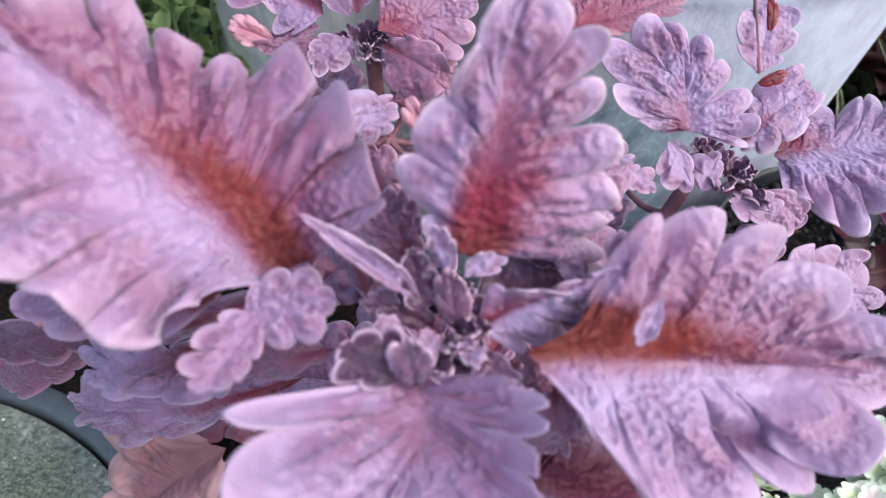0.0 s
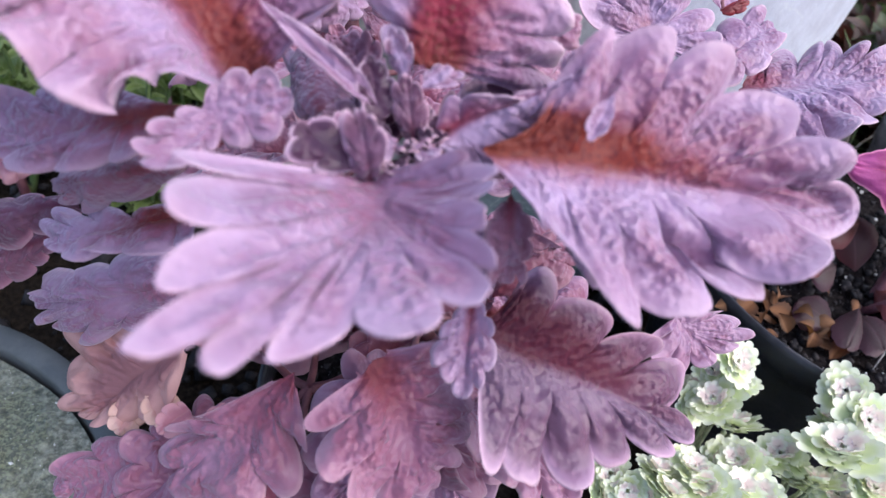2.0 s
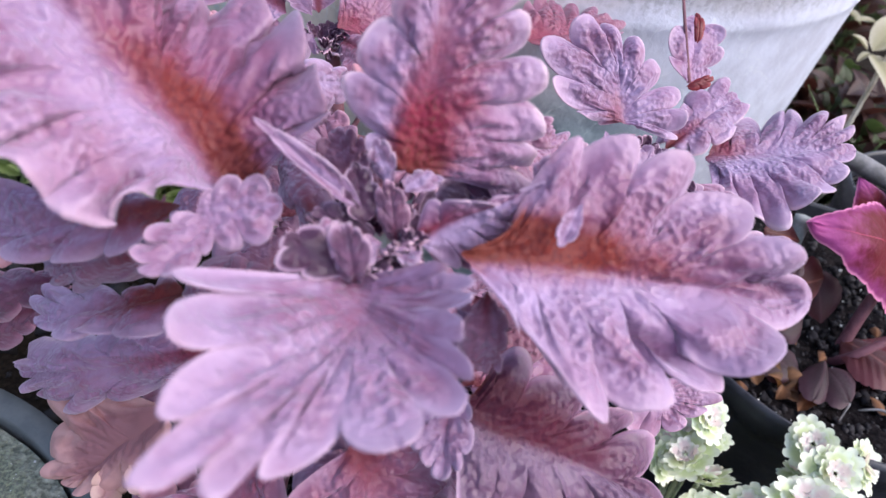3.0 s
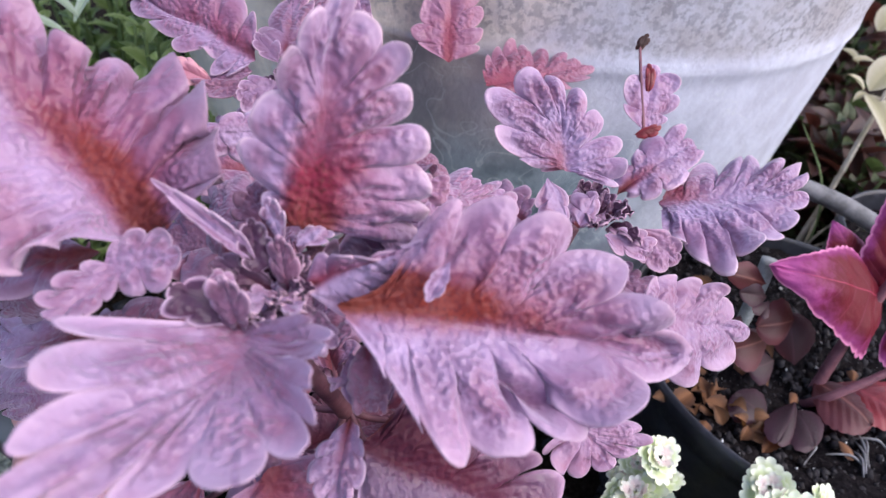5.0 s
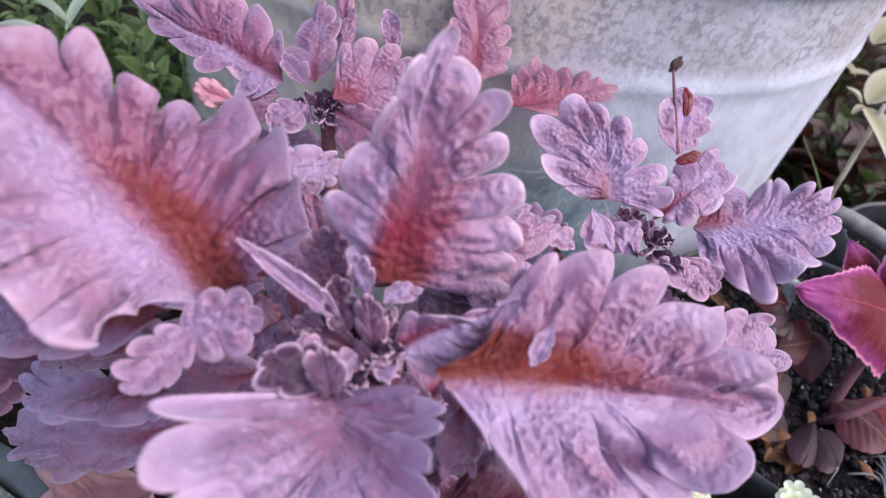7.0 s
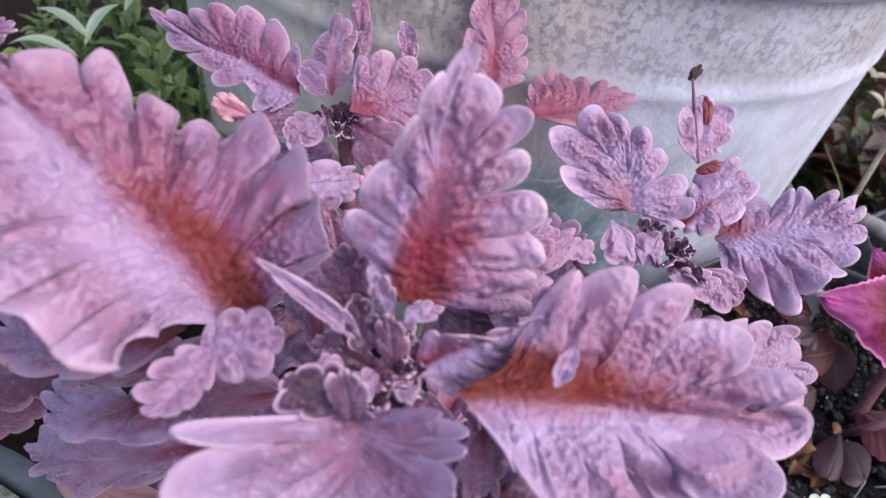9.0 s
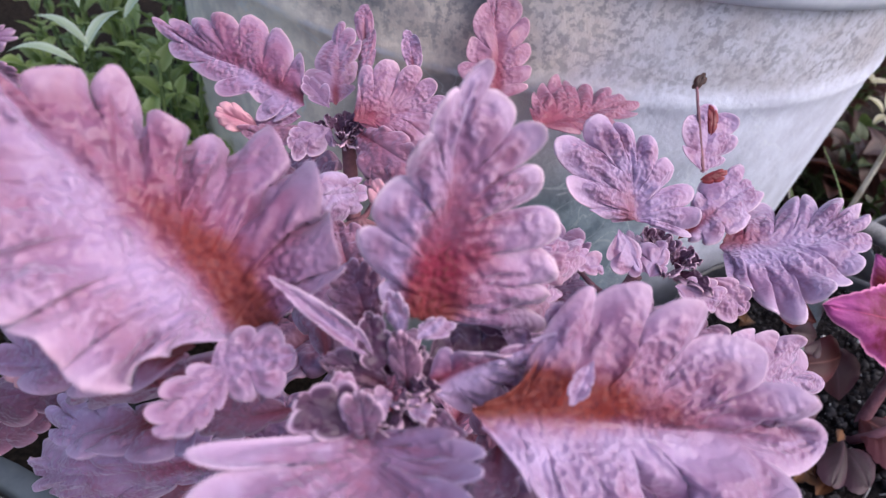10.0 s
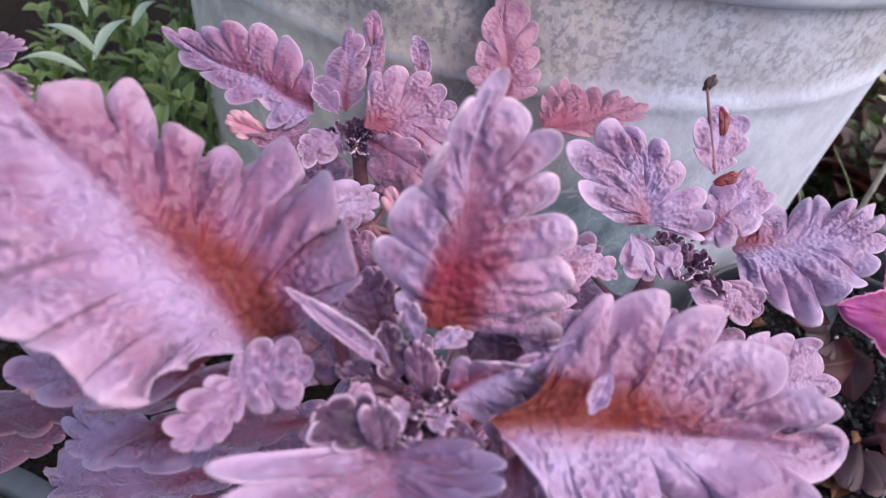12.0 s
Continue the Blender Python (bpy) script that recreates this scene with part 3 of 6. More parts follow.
    v = np.clip(rel @ xh / ln, 0, 1)
    sgn = np.where(pos < crown + 0.5, -1.0, 1.0)[:, None]
    u = np.concatenate([np.broadcast_to(a, (len(pos), cols)), np.ones((len(pos), 1))], 1)
    ly = sgn * u * run / wl
    uv = np.stack([v, 0.5 + 0.5 * sgn * u], -1).reshape(-1, 2)
    ob = mesh_object("leaf", P.reshape(-1, 3), grid_faces(len(pos), cols + 1), material or LEAF, uvs=uv, tint=(hue, tone if tone else rs.rand()))
    flow = np.stack([np.broadcast_to(pos[:, None] / n * 4.5 * wl + off[0], u.shape), u * wl + off[1]], -1).reshape(-1, 2)
    at = np.empty(len(ob.data.loops), dtype=np.int32)
    ob.data.loops.foreach_get("vertex_index", at)
    ob.data.uv_layers.new(name="flow").data.foreach_set("uv", flow.astype(np.float32)[at].ravel())
    fan = np.clip(1 - v / (0.85 * reach), 0, 1) ** 1.1 * np.exp(-(np.abs(ly) / (flare + 0.55 * np.clip(v, 0, 0.6))) ** 2)
    mine = 0.5 + 0.5 * np.tanh((ly * red + shift) / 0.11) if red else 0.75
    near = fan * (0.12 + 1.15 * mine) * core
    # stripe: rust-red band painted for the shaded groove beside the midrib
    near = near + stripe * mine * np.exp(-((np.abs(ly) - 0.16) / 0.16) ** 2) * np.clip(1.25 - v, 0, 1)
    near[:] = np.clip(near, 0, 1.5)
    ob.data.attributes.new("heart", "FLOAT", "POINT").data.foreach_set("value", near.astype(np.float32).ravel())
    other = 0.5 - 0.5 * np.tanh(ly * red / 0.06) if red else 0.25
    # sheen put into the colour along the midrib; frost adds the same lilac overall
    shade = np.exp(-((np.abs(ly) - 0.25) / 0.22) ** 2) * np.clip(1.15 - v, 0, 1) * other + frost
    ob.data.attributes.new("cool", "FLOAT", "POINT").data.foreach_set("value", shade.astype(np.float32).ravel())
    # painted shade, weaker towards the rim and on the half that isn't red
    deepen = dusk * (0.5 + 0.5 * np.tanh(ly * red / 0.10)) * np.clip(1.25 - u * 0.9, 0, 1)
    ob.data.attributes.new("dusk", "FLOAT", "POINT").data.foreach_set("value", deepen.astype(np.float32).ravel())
    return under(ob, parent)


def blade_mesh(name, length, width, material, cup=0.2, arch=0.15, teeth=0, rows=14, half=4, power=0.8):
    """A simple pointed leaf along +y, rising to +z; shared by many objects."""
    s = np.linspace(0, 1, rows)[:, None]
    us = np.linspace(-1, 1, 2 * half + 1)[None, :]
    w = np.sin(math.pi * s ** power) ** 0.85 * width / 2
    if teeth:
        w = w * (1 - 0.12 * (np.abs(us) ** 3) * (np.floor(s * rows) % 2))
    x = us * w
    y = np.broadcast_to(s * length, x.shape)
    z = arch * length * np.sin(math.pi * s * 0.9) + cup * np.abs(us) * w - 0.04 * length * np.exp(-((us) / 0.2) ** 2) * s * (1 - s)
    v = np.stack([x, y, np.broadcast_to(z, x.shape)], -1).reshape(-1, 3)
    uv = np.stack([np.broadcast_to(s, x.shape), np.broadcast_to(0.5 + 0.5 * us, x.shape)], -1).reshape(-1, 2)
    ob = mesh_object(name, v, grid_faces(rows, 2 * half + 1), material, uvs=uv)
    me = ob.data
    bpy.data.objects.remove(ob)
    return me


def scallop_mesh(name, radius, material, lobes=7, cup=0.25):
    """A round leaf with a scalloped edge on a short stalk, along +y."""
    v, uv, faces = [(0, 0, 0)], [(0, 0.5)], []
    n, rings = lobes * 6, 5
    for i in range(1, rings + 1):
        f = i / rings
        for j in range(n):
            q = 2 * math.pi * j / n
            e = 1 - 0.26 * f ** 4 * (1 - abs(math.sin(q * lobes / 2)) ** 0.6)
            notch = 1 - 0.35 * math.exp(-((q - math.pi) / 0.25) ** 2) * f
            rr = radius * f * e * notch
            v.append((rr * math.sin(q), radius * 0.95 + rr * math.cos(q), cup * radius * f * f * (1 + 0.25 * math.cos(lobes * q))))
            uv.append((f, 0.5 + 0.5 * f))
    faces += [(0, 1 + (j + 1) % n, 1 + j) for j in range(n)]
    for i in range(rings - 1):
        for j in range(n):
            a0, b0 = 1 + i * n + j, 1 + i * n + (j + 1) % n
            faces.append((a0, b0, b0 + n, a0 + n))
    ob = mesh_object(name, v, faces, material, uvs=uv)
    me = ob.data
    bpy.data.objects.remove(ob)
    return me


def set_leaf(me, parent, at, yaw, pitch, size=1.0, roll=0.0, name="leaf"):
    ob = new(name, me)
    ob.matrix_world = pose(*at, pitch, roll, yaw) @ Matrix.Diagonal((size, size, size, 1))
    return under(ob, parent)


def lathe(name, profile, material, parent=None, sides=96, wobble=0.0, seed=1, label=""):
    """A turned shape from (radius, height) rows."""
    rs = np.random.RandomState(seed)
    ph = rs.rand(6) * 6
    v = []
    for r, z in profile:
        for j in range(sides):
            q = 2 * math.pi * j / sides
            k = 1 + wobble * (math.sin(2 * q + ph[0]) + 0.5 * math.sin(3 * q + ph[1] + z * 9) + 0.3 * math.sin(7 * q + ph[2]))
            v.append((r * k * math.cos(q), r * k * math.sin(q), z))
    f = [(i * sides + j, i * sides + (j + 1) % sides, (i + 1) * sides + (j + 1) % sides, (i + 1) * sides + j)
         for i in range(len(profile) - 1) for j in range(sides)]
    ob = mesh_object(name, v, f, material, label=label)
    ob.parent = parent
    return ob


def soil_disc(name, radius, z, material, parent=None, rough=0.006, rings=40, sides=110, seed=3, dome=0.0):
    v, f = [(0, 0, z + dome)], []
    off = Vector((seed * 3.1, seed * 1.7, 0))
    for i in range(1, rings + 1):
        for j in range(sides):
            q, r = 2 * math.pi * j / sides, radius * i / rings
            p = Vector((r * math.cos(q), r * math.sin(q), 0))
            h = noise.noise(p * 30 + off) * rough + noise.noise(p * 110 + off) * rough * 0.6 + noise.noise(p * 330 + off) * rough * 0.35
            v.append((p.x, p.y, z + h + dome * (1 - (i / rings) ** 2)))
    f += [(0, 1 + j, 1 + (j + 1) % sides) for j in range(sides)]
    for i in range(rings - 1):
        for j in range(sides):
            a0, b0 = 1 + i * sides + j, 1 + i * sides + (j + 1) % sides
            f.append((a0, a0 + sides, b0 + sides, b0))
    ob = mesh_object(name, v, f, material)
    ob.parent = parent
    return ob


def crumbs(name, count, place, material, size, seed, label, category):
    """Loose bits that nobody could count, in one mesh; place gives a spot for two random numbers."""
    rs = np.random.RandomState(seed)
    v, f = [], []
    for _ in range(count):
        c = np.array(place(rs.rand(), rs.rand()))
        k = size * (0.4 + rs.rand() ** 2 * 1.6)
        R = Euler(rs.rand(3) * 6).to_matrix()
        o = len(v)
        for p in ((1, 0, 0), (-1, 0, 0), (0, 1, 0), (0, -1, 0), (0, 0, 1), (0, 0, -1)):
            d = R @ Vector(np.array(p) * (0.6 + 0.7 * rs.rand(3)))
            v.append(c + np.array(d) * k)
        f += [(o + a, o + b, o + c2) for a, b, c2 in ((0, 2, 4), (2, 1, 4), (1, 3, 4), (3, 0, 4), (2, 0, 5), (1, 2, 5), (3, 1, 5), (0, 3, 5))]
    return tagged(mesh_object(name, v, f, material), label, category, kind="stuff")


# ---- ground ----
def ground():
    n = 90
    t = np.linspace(-1, 1, n)
    g = np.sign(t) * (0.9 * np.abs(t) + 60 * np.abs(t) ** 9)
    v = []
    for y in g:
        for x in g:
            near = math.exp(-(x * x + y * y) / 2)
            v.append((x, y + 0.2, near * 0.02 * noise.noise(Vector((x * 9, y * 9, 0)))))
    ob = mesh_object("ground", v, grid_faces(n, n), EARTH)
    return tagged(ob, "dark damp garden soil between the pots", "ground", kind="structure")


ground()

# ---- tub ----
tub = plant("tub", (0.107, 0.6061, 0), "large round whitewashed tub with grimy weathered wall", "tub")


def tub_r(z):
    return 0.2889 + 0.0714 * (z - 0.300)


prof = [(0.0, 0.004), (tub_r(0) - 0.01, 0.004), (tub_r(0.012), 0.012)] + [(tub_r(z), z) for z in np.linspace(0.03, 0.28, 14)]
prof += [(tub_r(0.287), 0.287), (tub_r(0.291) + 0.0010, 0.291), (tub_r(0.2955) + 0.0018, 0.2955), (tub_r(0.300) + 0.0010, 0.300), (tub_r(0.304), 0.304)]
prof += [(tub_r(z), z) for z in np.linspace(0.31, 0.40, 10)]
prof += [(tub_r(0.40) - 0.016, 0.40)] + [(tub_r(z) - 0.016, z) for z in (0.36, 0.30, 0.2, 0.1, 0.03)] + [(0.0, 0.03)]
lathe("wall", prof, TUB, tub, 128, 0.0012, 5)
RIM = speckled("tub_rim_paint", (0.52, 0.56, 0.66), (0.66, 0.69, 0.76), 20, 0.5, 0.4, 0.2)
R0 = tub_r(0.36)
rim = lathe("rim", [(R0 - 0.012, 0.000), (R0 + 0.002, 0.000), (R0 + 0.0055, 0.002), (R0 + 0.0075, 0.008), (R0 + 0.009, 0.033), (R0 + 0.008, 0.046),
              (R0 + 0.004, 0.052), (R0 - 0.010, 0.053), (R0 - 0.018, 0.050), (R0 - 0.018, 0.002)], RIM, tub, 128, 0.001, 6, "pale bluish painted rim")
rim.location, rim.rotation_euler = (0, 0, 0.3560), (0, radians(1.6), 0)

# ---- pots ----
def pot(name, at, r, h, material, label, soil, soil_drop, soil_rough, seed, rim=0.004, category="flower pot", taper=0.78, dome=0.0):
    ob = plant(name, at, label, category)
    p = [(0.0, 0.003), (r * taper - 0.004, 0.003), (r * taper, 0.008), (r * 0.96, h - 0.024), (r * 0.97, h - 0.020), (r - 0.001, h - 0.018), (r, h - 0.004), (r - 0.0012, h),
         (r - rim + 0.001, h), (r - rim, h - 0.003), (r - rim - 0.001, h - 0.03), (r * taper - 0.004, 0.012), (0.0, 0.012)]
    lathe("body", p, material, ob, 96, 0.004, seed)
    d = soil_disc(soil.name, r - rim - 0.0015, h - soil_drop, soil, ob, soil_rough, seed=seed, dome=dome)
    d.name = "soil"
    return ob


pot("flower_pot", (0.303, 0.249, 0), 0.115, 0.167, BLACK, "black plastic pot of dark soil with leaf litter", SOIL, 0.012, 0.006, 2)
pot("flower_pot", (-0.22, 0.035, 0), 0.155, 0.125, GREY_PLASTIC, "dark grey plastic pot full of mossy grey soil", MOSS, 0.004, 0.004, 4, 0.013, dome=0.006)
pot("flower_pot", (0.462, 0.372, 0), 0.080, 0.165, BLACK, "black plastic pot standing beside the tub", SOIL, 0.02, 0.006, 7)
pot("flower_pot", (0.035, 0.150, 0), 0.075, 0.150, BLACK, "black plastic pot under the purple coleus", SOIL, 0.015, 0.005, 9)

# ---- purple coleus ----
main_plant = plant("coleus_plant", (0.035, 0.150, 0.135), "ruffled mauve coleus with rust-red leaf hearts", "plant", "coleus plants")
right_sprig = plant("coleus_plant", (0.075, 0.175, 0.136), "small ruffled lilac coleus shoot in front of the tub", "plant", "coleus plants")
rear_sprig = plant("coleus_plant", (0.02, 0.195, 0.136), "ruffled mauve coleus shoot leaning against the tub", "plant", "coleus plants")
tube("stem", [(0.035, 0.150, 0.130), (0.03, 0.125, 0.22), (0.016, 0.09, 0.30), (0.015, 0.085, 0.326)], [0.0042, 0.0036, 0.0028, 0.0018], STEM, main_plant)
tube("stem", [(0.075, 0.175, 0.130), (0.10, 0.19, 0.22), (0.115, 0.20, 0.275)], [0.004, 0.0035, 0.003], STEM, right_sprig)
tube("stem", [(0.02, 0.195, 0.130), (0.0, 0.215, 0.23), (-0.012, 0.235, 0.302)], [0.004, 0.0035, 0.003], STEM, rear_sprig)
left_sprig = plant("coleus_plant", (-0.2822, 0.3991, 0.0), "purple coleus shoot among the green weeds", "plant", "coleus plants")
tube("stem", [(-0.2822, 0.3991, -0.004), (-0.2742, 0.3931, 0.11), (-0.2622, 0.3891, 0.2276)], [0.004, 0.0035, 0.002], STEM, left_sprig)
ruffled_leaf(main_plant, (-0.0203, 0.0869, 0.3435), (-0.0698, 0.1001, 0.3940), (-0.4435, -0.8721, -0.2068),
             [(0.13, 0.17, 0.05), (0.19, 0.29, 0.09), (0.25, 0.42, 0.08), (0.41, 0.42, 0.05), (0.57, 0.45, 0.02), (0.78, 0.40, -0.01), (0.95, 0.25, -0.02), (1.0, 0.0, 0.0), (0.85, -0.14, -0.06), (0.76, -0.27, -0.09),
              (0.57, -0.29, 0.0), (0.47, -0.43, -0.09), (0.34, -0.53, -0.06), (0.24, -0.43, 0.20), (0.08, -0.28, 0.27), (-0.02, -0.17, 0.28)], 7, red=1, cut=0.28, hue=0.16, dusk=0.9, rough=1.2, tone=0.15, core=1.35, reach=0.72, flare=0.20, stripe=0.55)
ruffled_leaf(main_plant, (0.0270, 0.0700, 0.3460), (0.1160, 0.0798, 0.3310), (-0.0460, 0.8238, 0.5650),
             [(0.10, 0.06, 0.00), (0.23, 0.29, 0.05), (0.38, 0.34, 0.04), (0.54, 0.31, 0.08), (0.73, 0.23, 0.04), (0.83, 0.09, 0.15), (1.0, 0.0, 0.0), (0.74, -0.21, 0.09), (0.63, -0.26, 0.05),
              (0.47, -0.31, 0.05), (0.31, -0.35, 0.06), (0.19, -0.26, 0.06), (0.10, -0.12, 0.03)], 6, red=-1, cut=1.0, hue=0.03, tone=0.15, core=1.6, reach=1.0, flare=0.22, dusk=0.45, stripe=0.35, dents=((8.3, 0.010), (5.6, 0.004)))
ruffled_leaf(main_plant, (0.0162, 0.0889, 0.3497), (0.0210, 0.1123, 0.4010), (-0.9631, -0.1985, 0.1816),
             [(0.03, 0.13, -0.06), (0.27, 0.29, -0.10), (0.46, 0.26, -0.06), (0.70, 0.20, 0.05), (0.84, 0.13, 0.03), (1.0, 0.0, 0.0), (0.88, -0.13, -0.04), (0.80, -0.28, -0.02), (0.62, -0.34, -0.01), (0.48, -0.44, 0.02),
              (0.27, -0.50, 0.0), (0.13, -0.54, -0.04), (-0.02, -0.53, -0.10)], 5, red=1, cut=1.0, tone=0.79, core=1.3, reach=1.0, flare=0.34, dusk=0.35, shift=0.30)
ruffled_leaf(main_plant, (0.0063, 0.0679, 0.3386), (0.0111, 0.0242, 0.3380), (0.9906, 0.1097, -0.0822),
             [(0.08, 0.20, 0.16), (0.18, 0.32, 0.31), (0.29, 0.44, 0.33), (0.42, 0.42, 0.34), (0.54, 0.37, 0.30), (0.68, 0.41, 0.22), (0.81, 0.37, 0.15), (0.98, 0.09, 0.13), (1.03, -0.33, 0.06), (1.17, -0.50, 0.21), (1.19, -0.72, 0.35), (0.91, -0.70, 0.31),
              (0.63, -0.72, 0.36), (0.23, -0.67, 0.22)], 7, cut=1.9, core=0.55, dusk=0.40, frost=0.25, rough=0.40, arch=0.04, palm=0.25, flare=0.5)
leaf(main_plant, (-0.0252, 0.1474, 0.3336), (-0.0009, 0.1666, 0.3257), (-0.0014, 0.0078, 0.0037), (0.0008, -0.0046, -0.0107), 4, 0.00, 0.12, 1.0, core=0)
ruffled_leaf(main_plant, (-0.0270, 0.0790, 0.3420), (-0.0108, 0.0800, 0.3450), (0.0, 0.8, 0.6),
             [(0.10, 0.22, 0.0), (0.42, 0.42, 0.02), (0.85, 0.38, 0.0), (1.08, 0.0, 0.0), (0.85, -0.46, 0.0), (0.40, -0.52, -0.02), (0.05, -0.35, -0.05)], 3, cut=0.75, core=0.25, hue=0.15, tone=0.3, per=14, cols=20)
ruffled_leaf(main_plant, (-0.0376, 0.0977, 0.2970), (-0.0808, 0.0989, 0.2783), (-0.0102, -0.9993, -0.0369),
             [(0.0, 0.22, 0.0), (0.26, 0.29, 0.0), (0.59, 0.19, 0.0), (0.78, 0.16, 0.0), (1.0, 0.0, 0.0), (1.13, -0.2, 0.0), (1.06, -0.31, 0.0), (0.74, -0.26, 0.0), (0.43, -0.17, 0.0), (0.17, -0.18, 0.0)], 4, cut=0.75, frost=0.4, core=1.5, reach=1.1, flare=0.4, hue=0.1, wave=0.10, tone=0.1, per=16, cols=28)
leaf(main_plant, (-0.0269, 0.1057, 0.2690), (-0.1057, 0.1191, 0.2267), (-0.0078, 0.0028, -0.0243), (-0.0070, 0.0130, 0.0032), 6, 0.15, 0.12, 1.0, deep=(0.25, 0.42))
ruffled_leaf(main_plant, (-0.0473, 0.0974, 0.2419), (-0.0825, 0.0881, 0.2064), (0.5239, -0.7924, -0.3125),
             [(0.25, 0.25, 0.01), (0.50, 0.28, -0.02), (0.74, 0.19, -0.01), (0.91, 0.11, 0.0), (1.0, 0.0, 0.0), (1.12, -0.15, 0.03), (1.0, -0.34, 0.02), (0.84, -0.57, 0.03), (0.65, -0.57, -0.03), (0.48, -0.46, -0.04)],
             4, cut=0.75, core=0, material=PEACH)
ruffled_leaf(main_plant, (-0.0230, 0.0787, 0.3409), (-0.0319, 0.0613, 0.3403), (0.8680, -0.4392, -0.2319),
             [(0.30, 0.20, -0.02), (0.64, 0.24, -0.01), (0.88, 0.18, 0.02), (1.0, -0.05, 0.0), (0.9, -0.30, -0.01), (0.55, -0.38, 0.01), (0.18, -0.29, 0.02)], 3, cut=0.75, hue=0.15, core=0.3, tone=0.3, per=14, cols=20)
ruffled_leaf(main_plant, (-0.0335, 0.0897, 0.3341), (-0.0856, 0.0967, 0.3119), (0.1259, -0.8228, -0.5542),
             [(0.23, 0.15, -0.01), (0.53, 0.17, -0.02), (0.78, 0.14, -0.02), (1.0, 0.0, 0.0), (0.91, -0.20, 0.01), (0.66, -0.22, -0.02), (0.37, -0.17, -0.04)], 3, cut=0.75, hue=0.25, core=1.4, reach=1.1, flare=0.45, tone=0.1)
ruffled_leaf(main_plant, (0.0055, 0.0655, 0.3421), (-0.0076, 0.0676, 0.3484), (-0.3280, -0.8530, -0.4059),
             [(0.34, 0.28, 0.0), (0.9, 0.42, 0.0), (1.0, 0.0, 0.0), (0.8, -0.26, 0.0), (0.38, -0.48, 0.0)], 2, cut=0.75, core=0.3, hue=0.1, wave=0.3, tone=3.4, per=14, cols=22)
leaf(main_plant, (0.0066, 0.0670, 0.3369), (0.0036, 0.0661, 0.3540), (-0.0052, -0.0005, 0.0042), (0.0027, 0.0021, 0.0037), 3, 0.20, 0.12, 1.0, tone=2)
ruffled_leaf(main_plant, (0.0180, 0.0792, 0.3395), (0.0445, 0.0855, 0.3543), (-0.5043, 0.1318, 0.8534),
             [(0.18, 0.18, 0.0), (0.41, 0.18, 0.0), (0.61, 0.08, 0.0), (0.81, -0.02, 0.0), (1.0, 0.0, 0.0), (0.79, -0.18, 0.0), (0.68, -0.43, 0.0), (0.39, -0.4, 0.0), (0.16, -0.31, 0.0)], 4, red=-1, cut=0.9, core=1.0, flare=0.3, dusk=0.9, frost=0.5, wave=0.2, tone=0.85, per=16, cols=28)
ruffled_leaf(main_plant, (0.0070, 0.0824, 0.3436), (-0.0161, 0.0855, 0.3620), (-0.5330, -0.6324, -0.5621),
             [(0.20, 0.05, 0.0), (0.45, 0.06, 0.02), (0.72, 0.05, 0.0), (1.0, 0.0, 0.0), (0.72, -0.06, 0.03), (0.45, -0.09, 0.05), (0.20, -0.09, 0.02)], 3, cut=0.3, core=0, tone=0.6, rough=0.5, per=14, cols=22)
# dark leaf added for the shaded hollow inside the pale spear-shaped one
ruffled_leaf(main_plant, (0.0075, 0.0805, 0.3420), (0.0040, 0.0885, 0.3520), (-0.9, -0.2, 0.1),
             [(0.15, 0.22, 0.0), (0.55, 0.30, 0.05), (0.85, 0.18, 0.0), (1.0, 0.0, 0.0), (0.85, -0.22, 0.0), (0.50, -0.34, 0.05), (0.15, -0.25, 0.0)], 3, cut=0.5, core=0, hue=0.1, tone=3.6, per=14, cols=22)
ruffled_leaf(main_plant, (0.1311, 0.1412, 0.2837), (0.1865, 0.1610, 0.2626), (-0.0175, 0.7509, 0.6601),
             [(0.08, 0.21, 0.0), (0.28, 0.28, 0.0), (0.47, 0.27, 0.0), (0.67, 0.27, 0.0), (0.84, 0.16, 0.0), (1.0, 0.0, 0.0), (0.89, -0.21, 0.0), (0.47, -0.4, 0.0), (0.17, -0.29, 0.0)], 5, cut=0.4, core=0.6, hue=0.2, wave=0.12, tone=0.6, per=14, cols=22)
# hangs in shade, which is painted into its colour by hue and dusk
ruffled_leaf(main_plant, (0.0359, 0.0704, 0.2928), (0.1011, 0.0624, 0.2623), (0.3138, 0.8354, 0.4513),
             [(0.03, 0.06, 0.0), (0.08, 0.21, 0.02), (0.14, 0.29, 0.03), (0.41, 0.26, 0.01), (0.70, 0.26, -0.05), (0.90, 0.22, -0.07), (1.0, 0.0, 0.0), (0.87, -0.13, 0.02), (0.70, -0.22, 0.02),
              (0.53, -0.36, 0.0), (0.35, -0.41, -0.03), (0.16, -0.37, -0.05)], 6, red=-1, cut=0.95, frost=0.35, hue=0.22, core=2.1, reach=1.05, flare=0.36, tone=2.1, dusk=0.8)
ruffled_leaf(main_plant, (0.0105, 0.0683, 0.2780), (0.0297, 0.0481, 0.2503), (0.8403, 0.4923, 0.2268),
             [(0.04, 0.39, 0.03), (0.32, 0.52, 0.04), (0.63, 0.51, -0.01), (0.77, 0.41, -0.04), (0.97, 0.22, -0.03), (1.0, 0.0, 0.0), (1.04, -0.33, 0.04), (0.77, -0.53, 0.04), (0.45, -0.61, -0.02), (0.17, -0.47, -0.06)],
             5, cut=1.2, hue=0.55, core=1.1, flare=0.3, wave=0.15, dusk=0.6, rough=1.4)
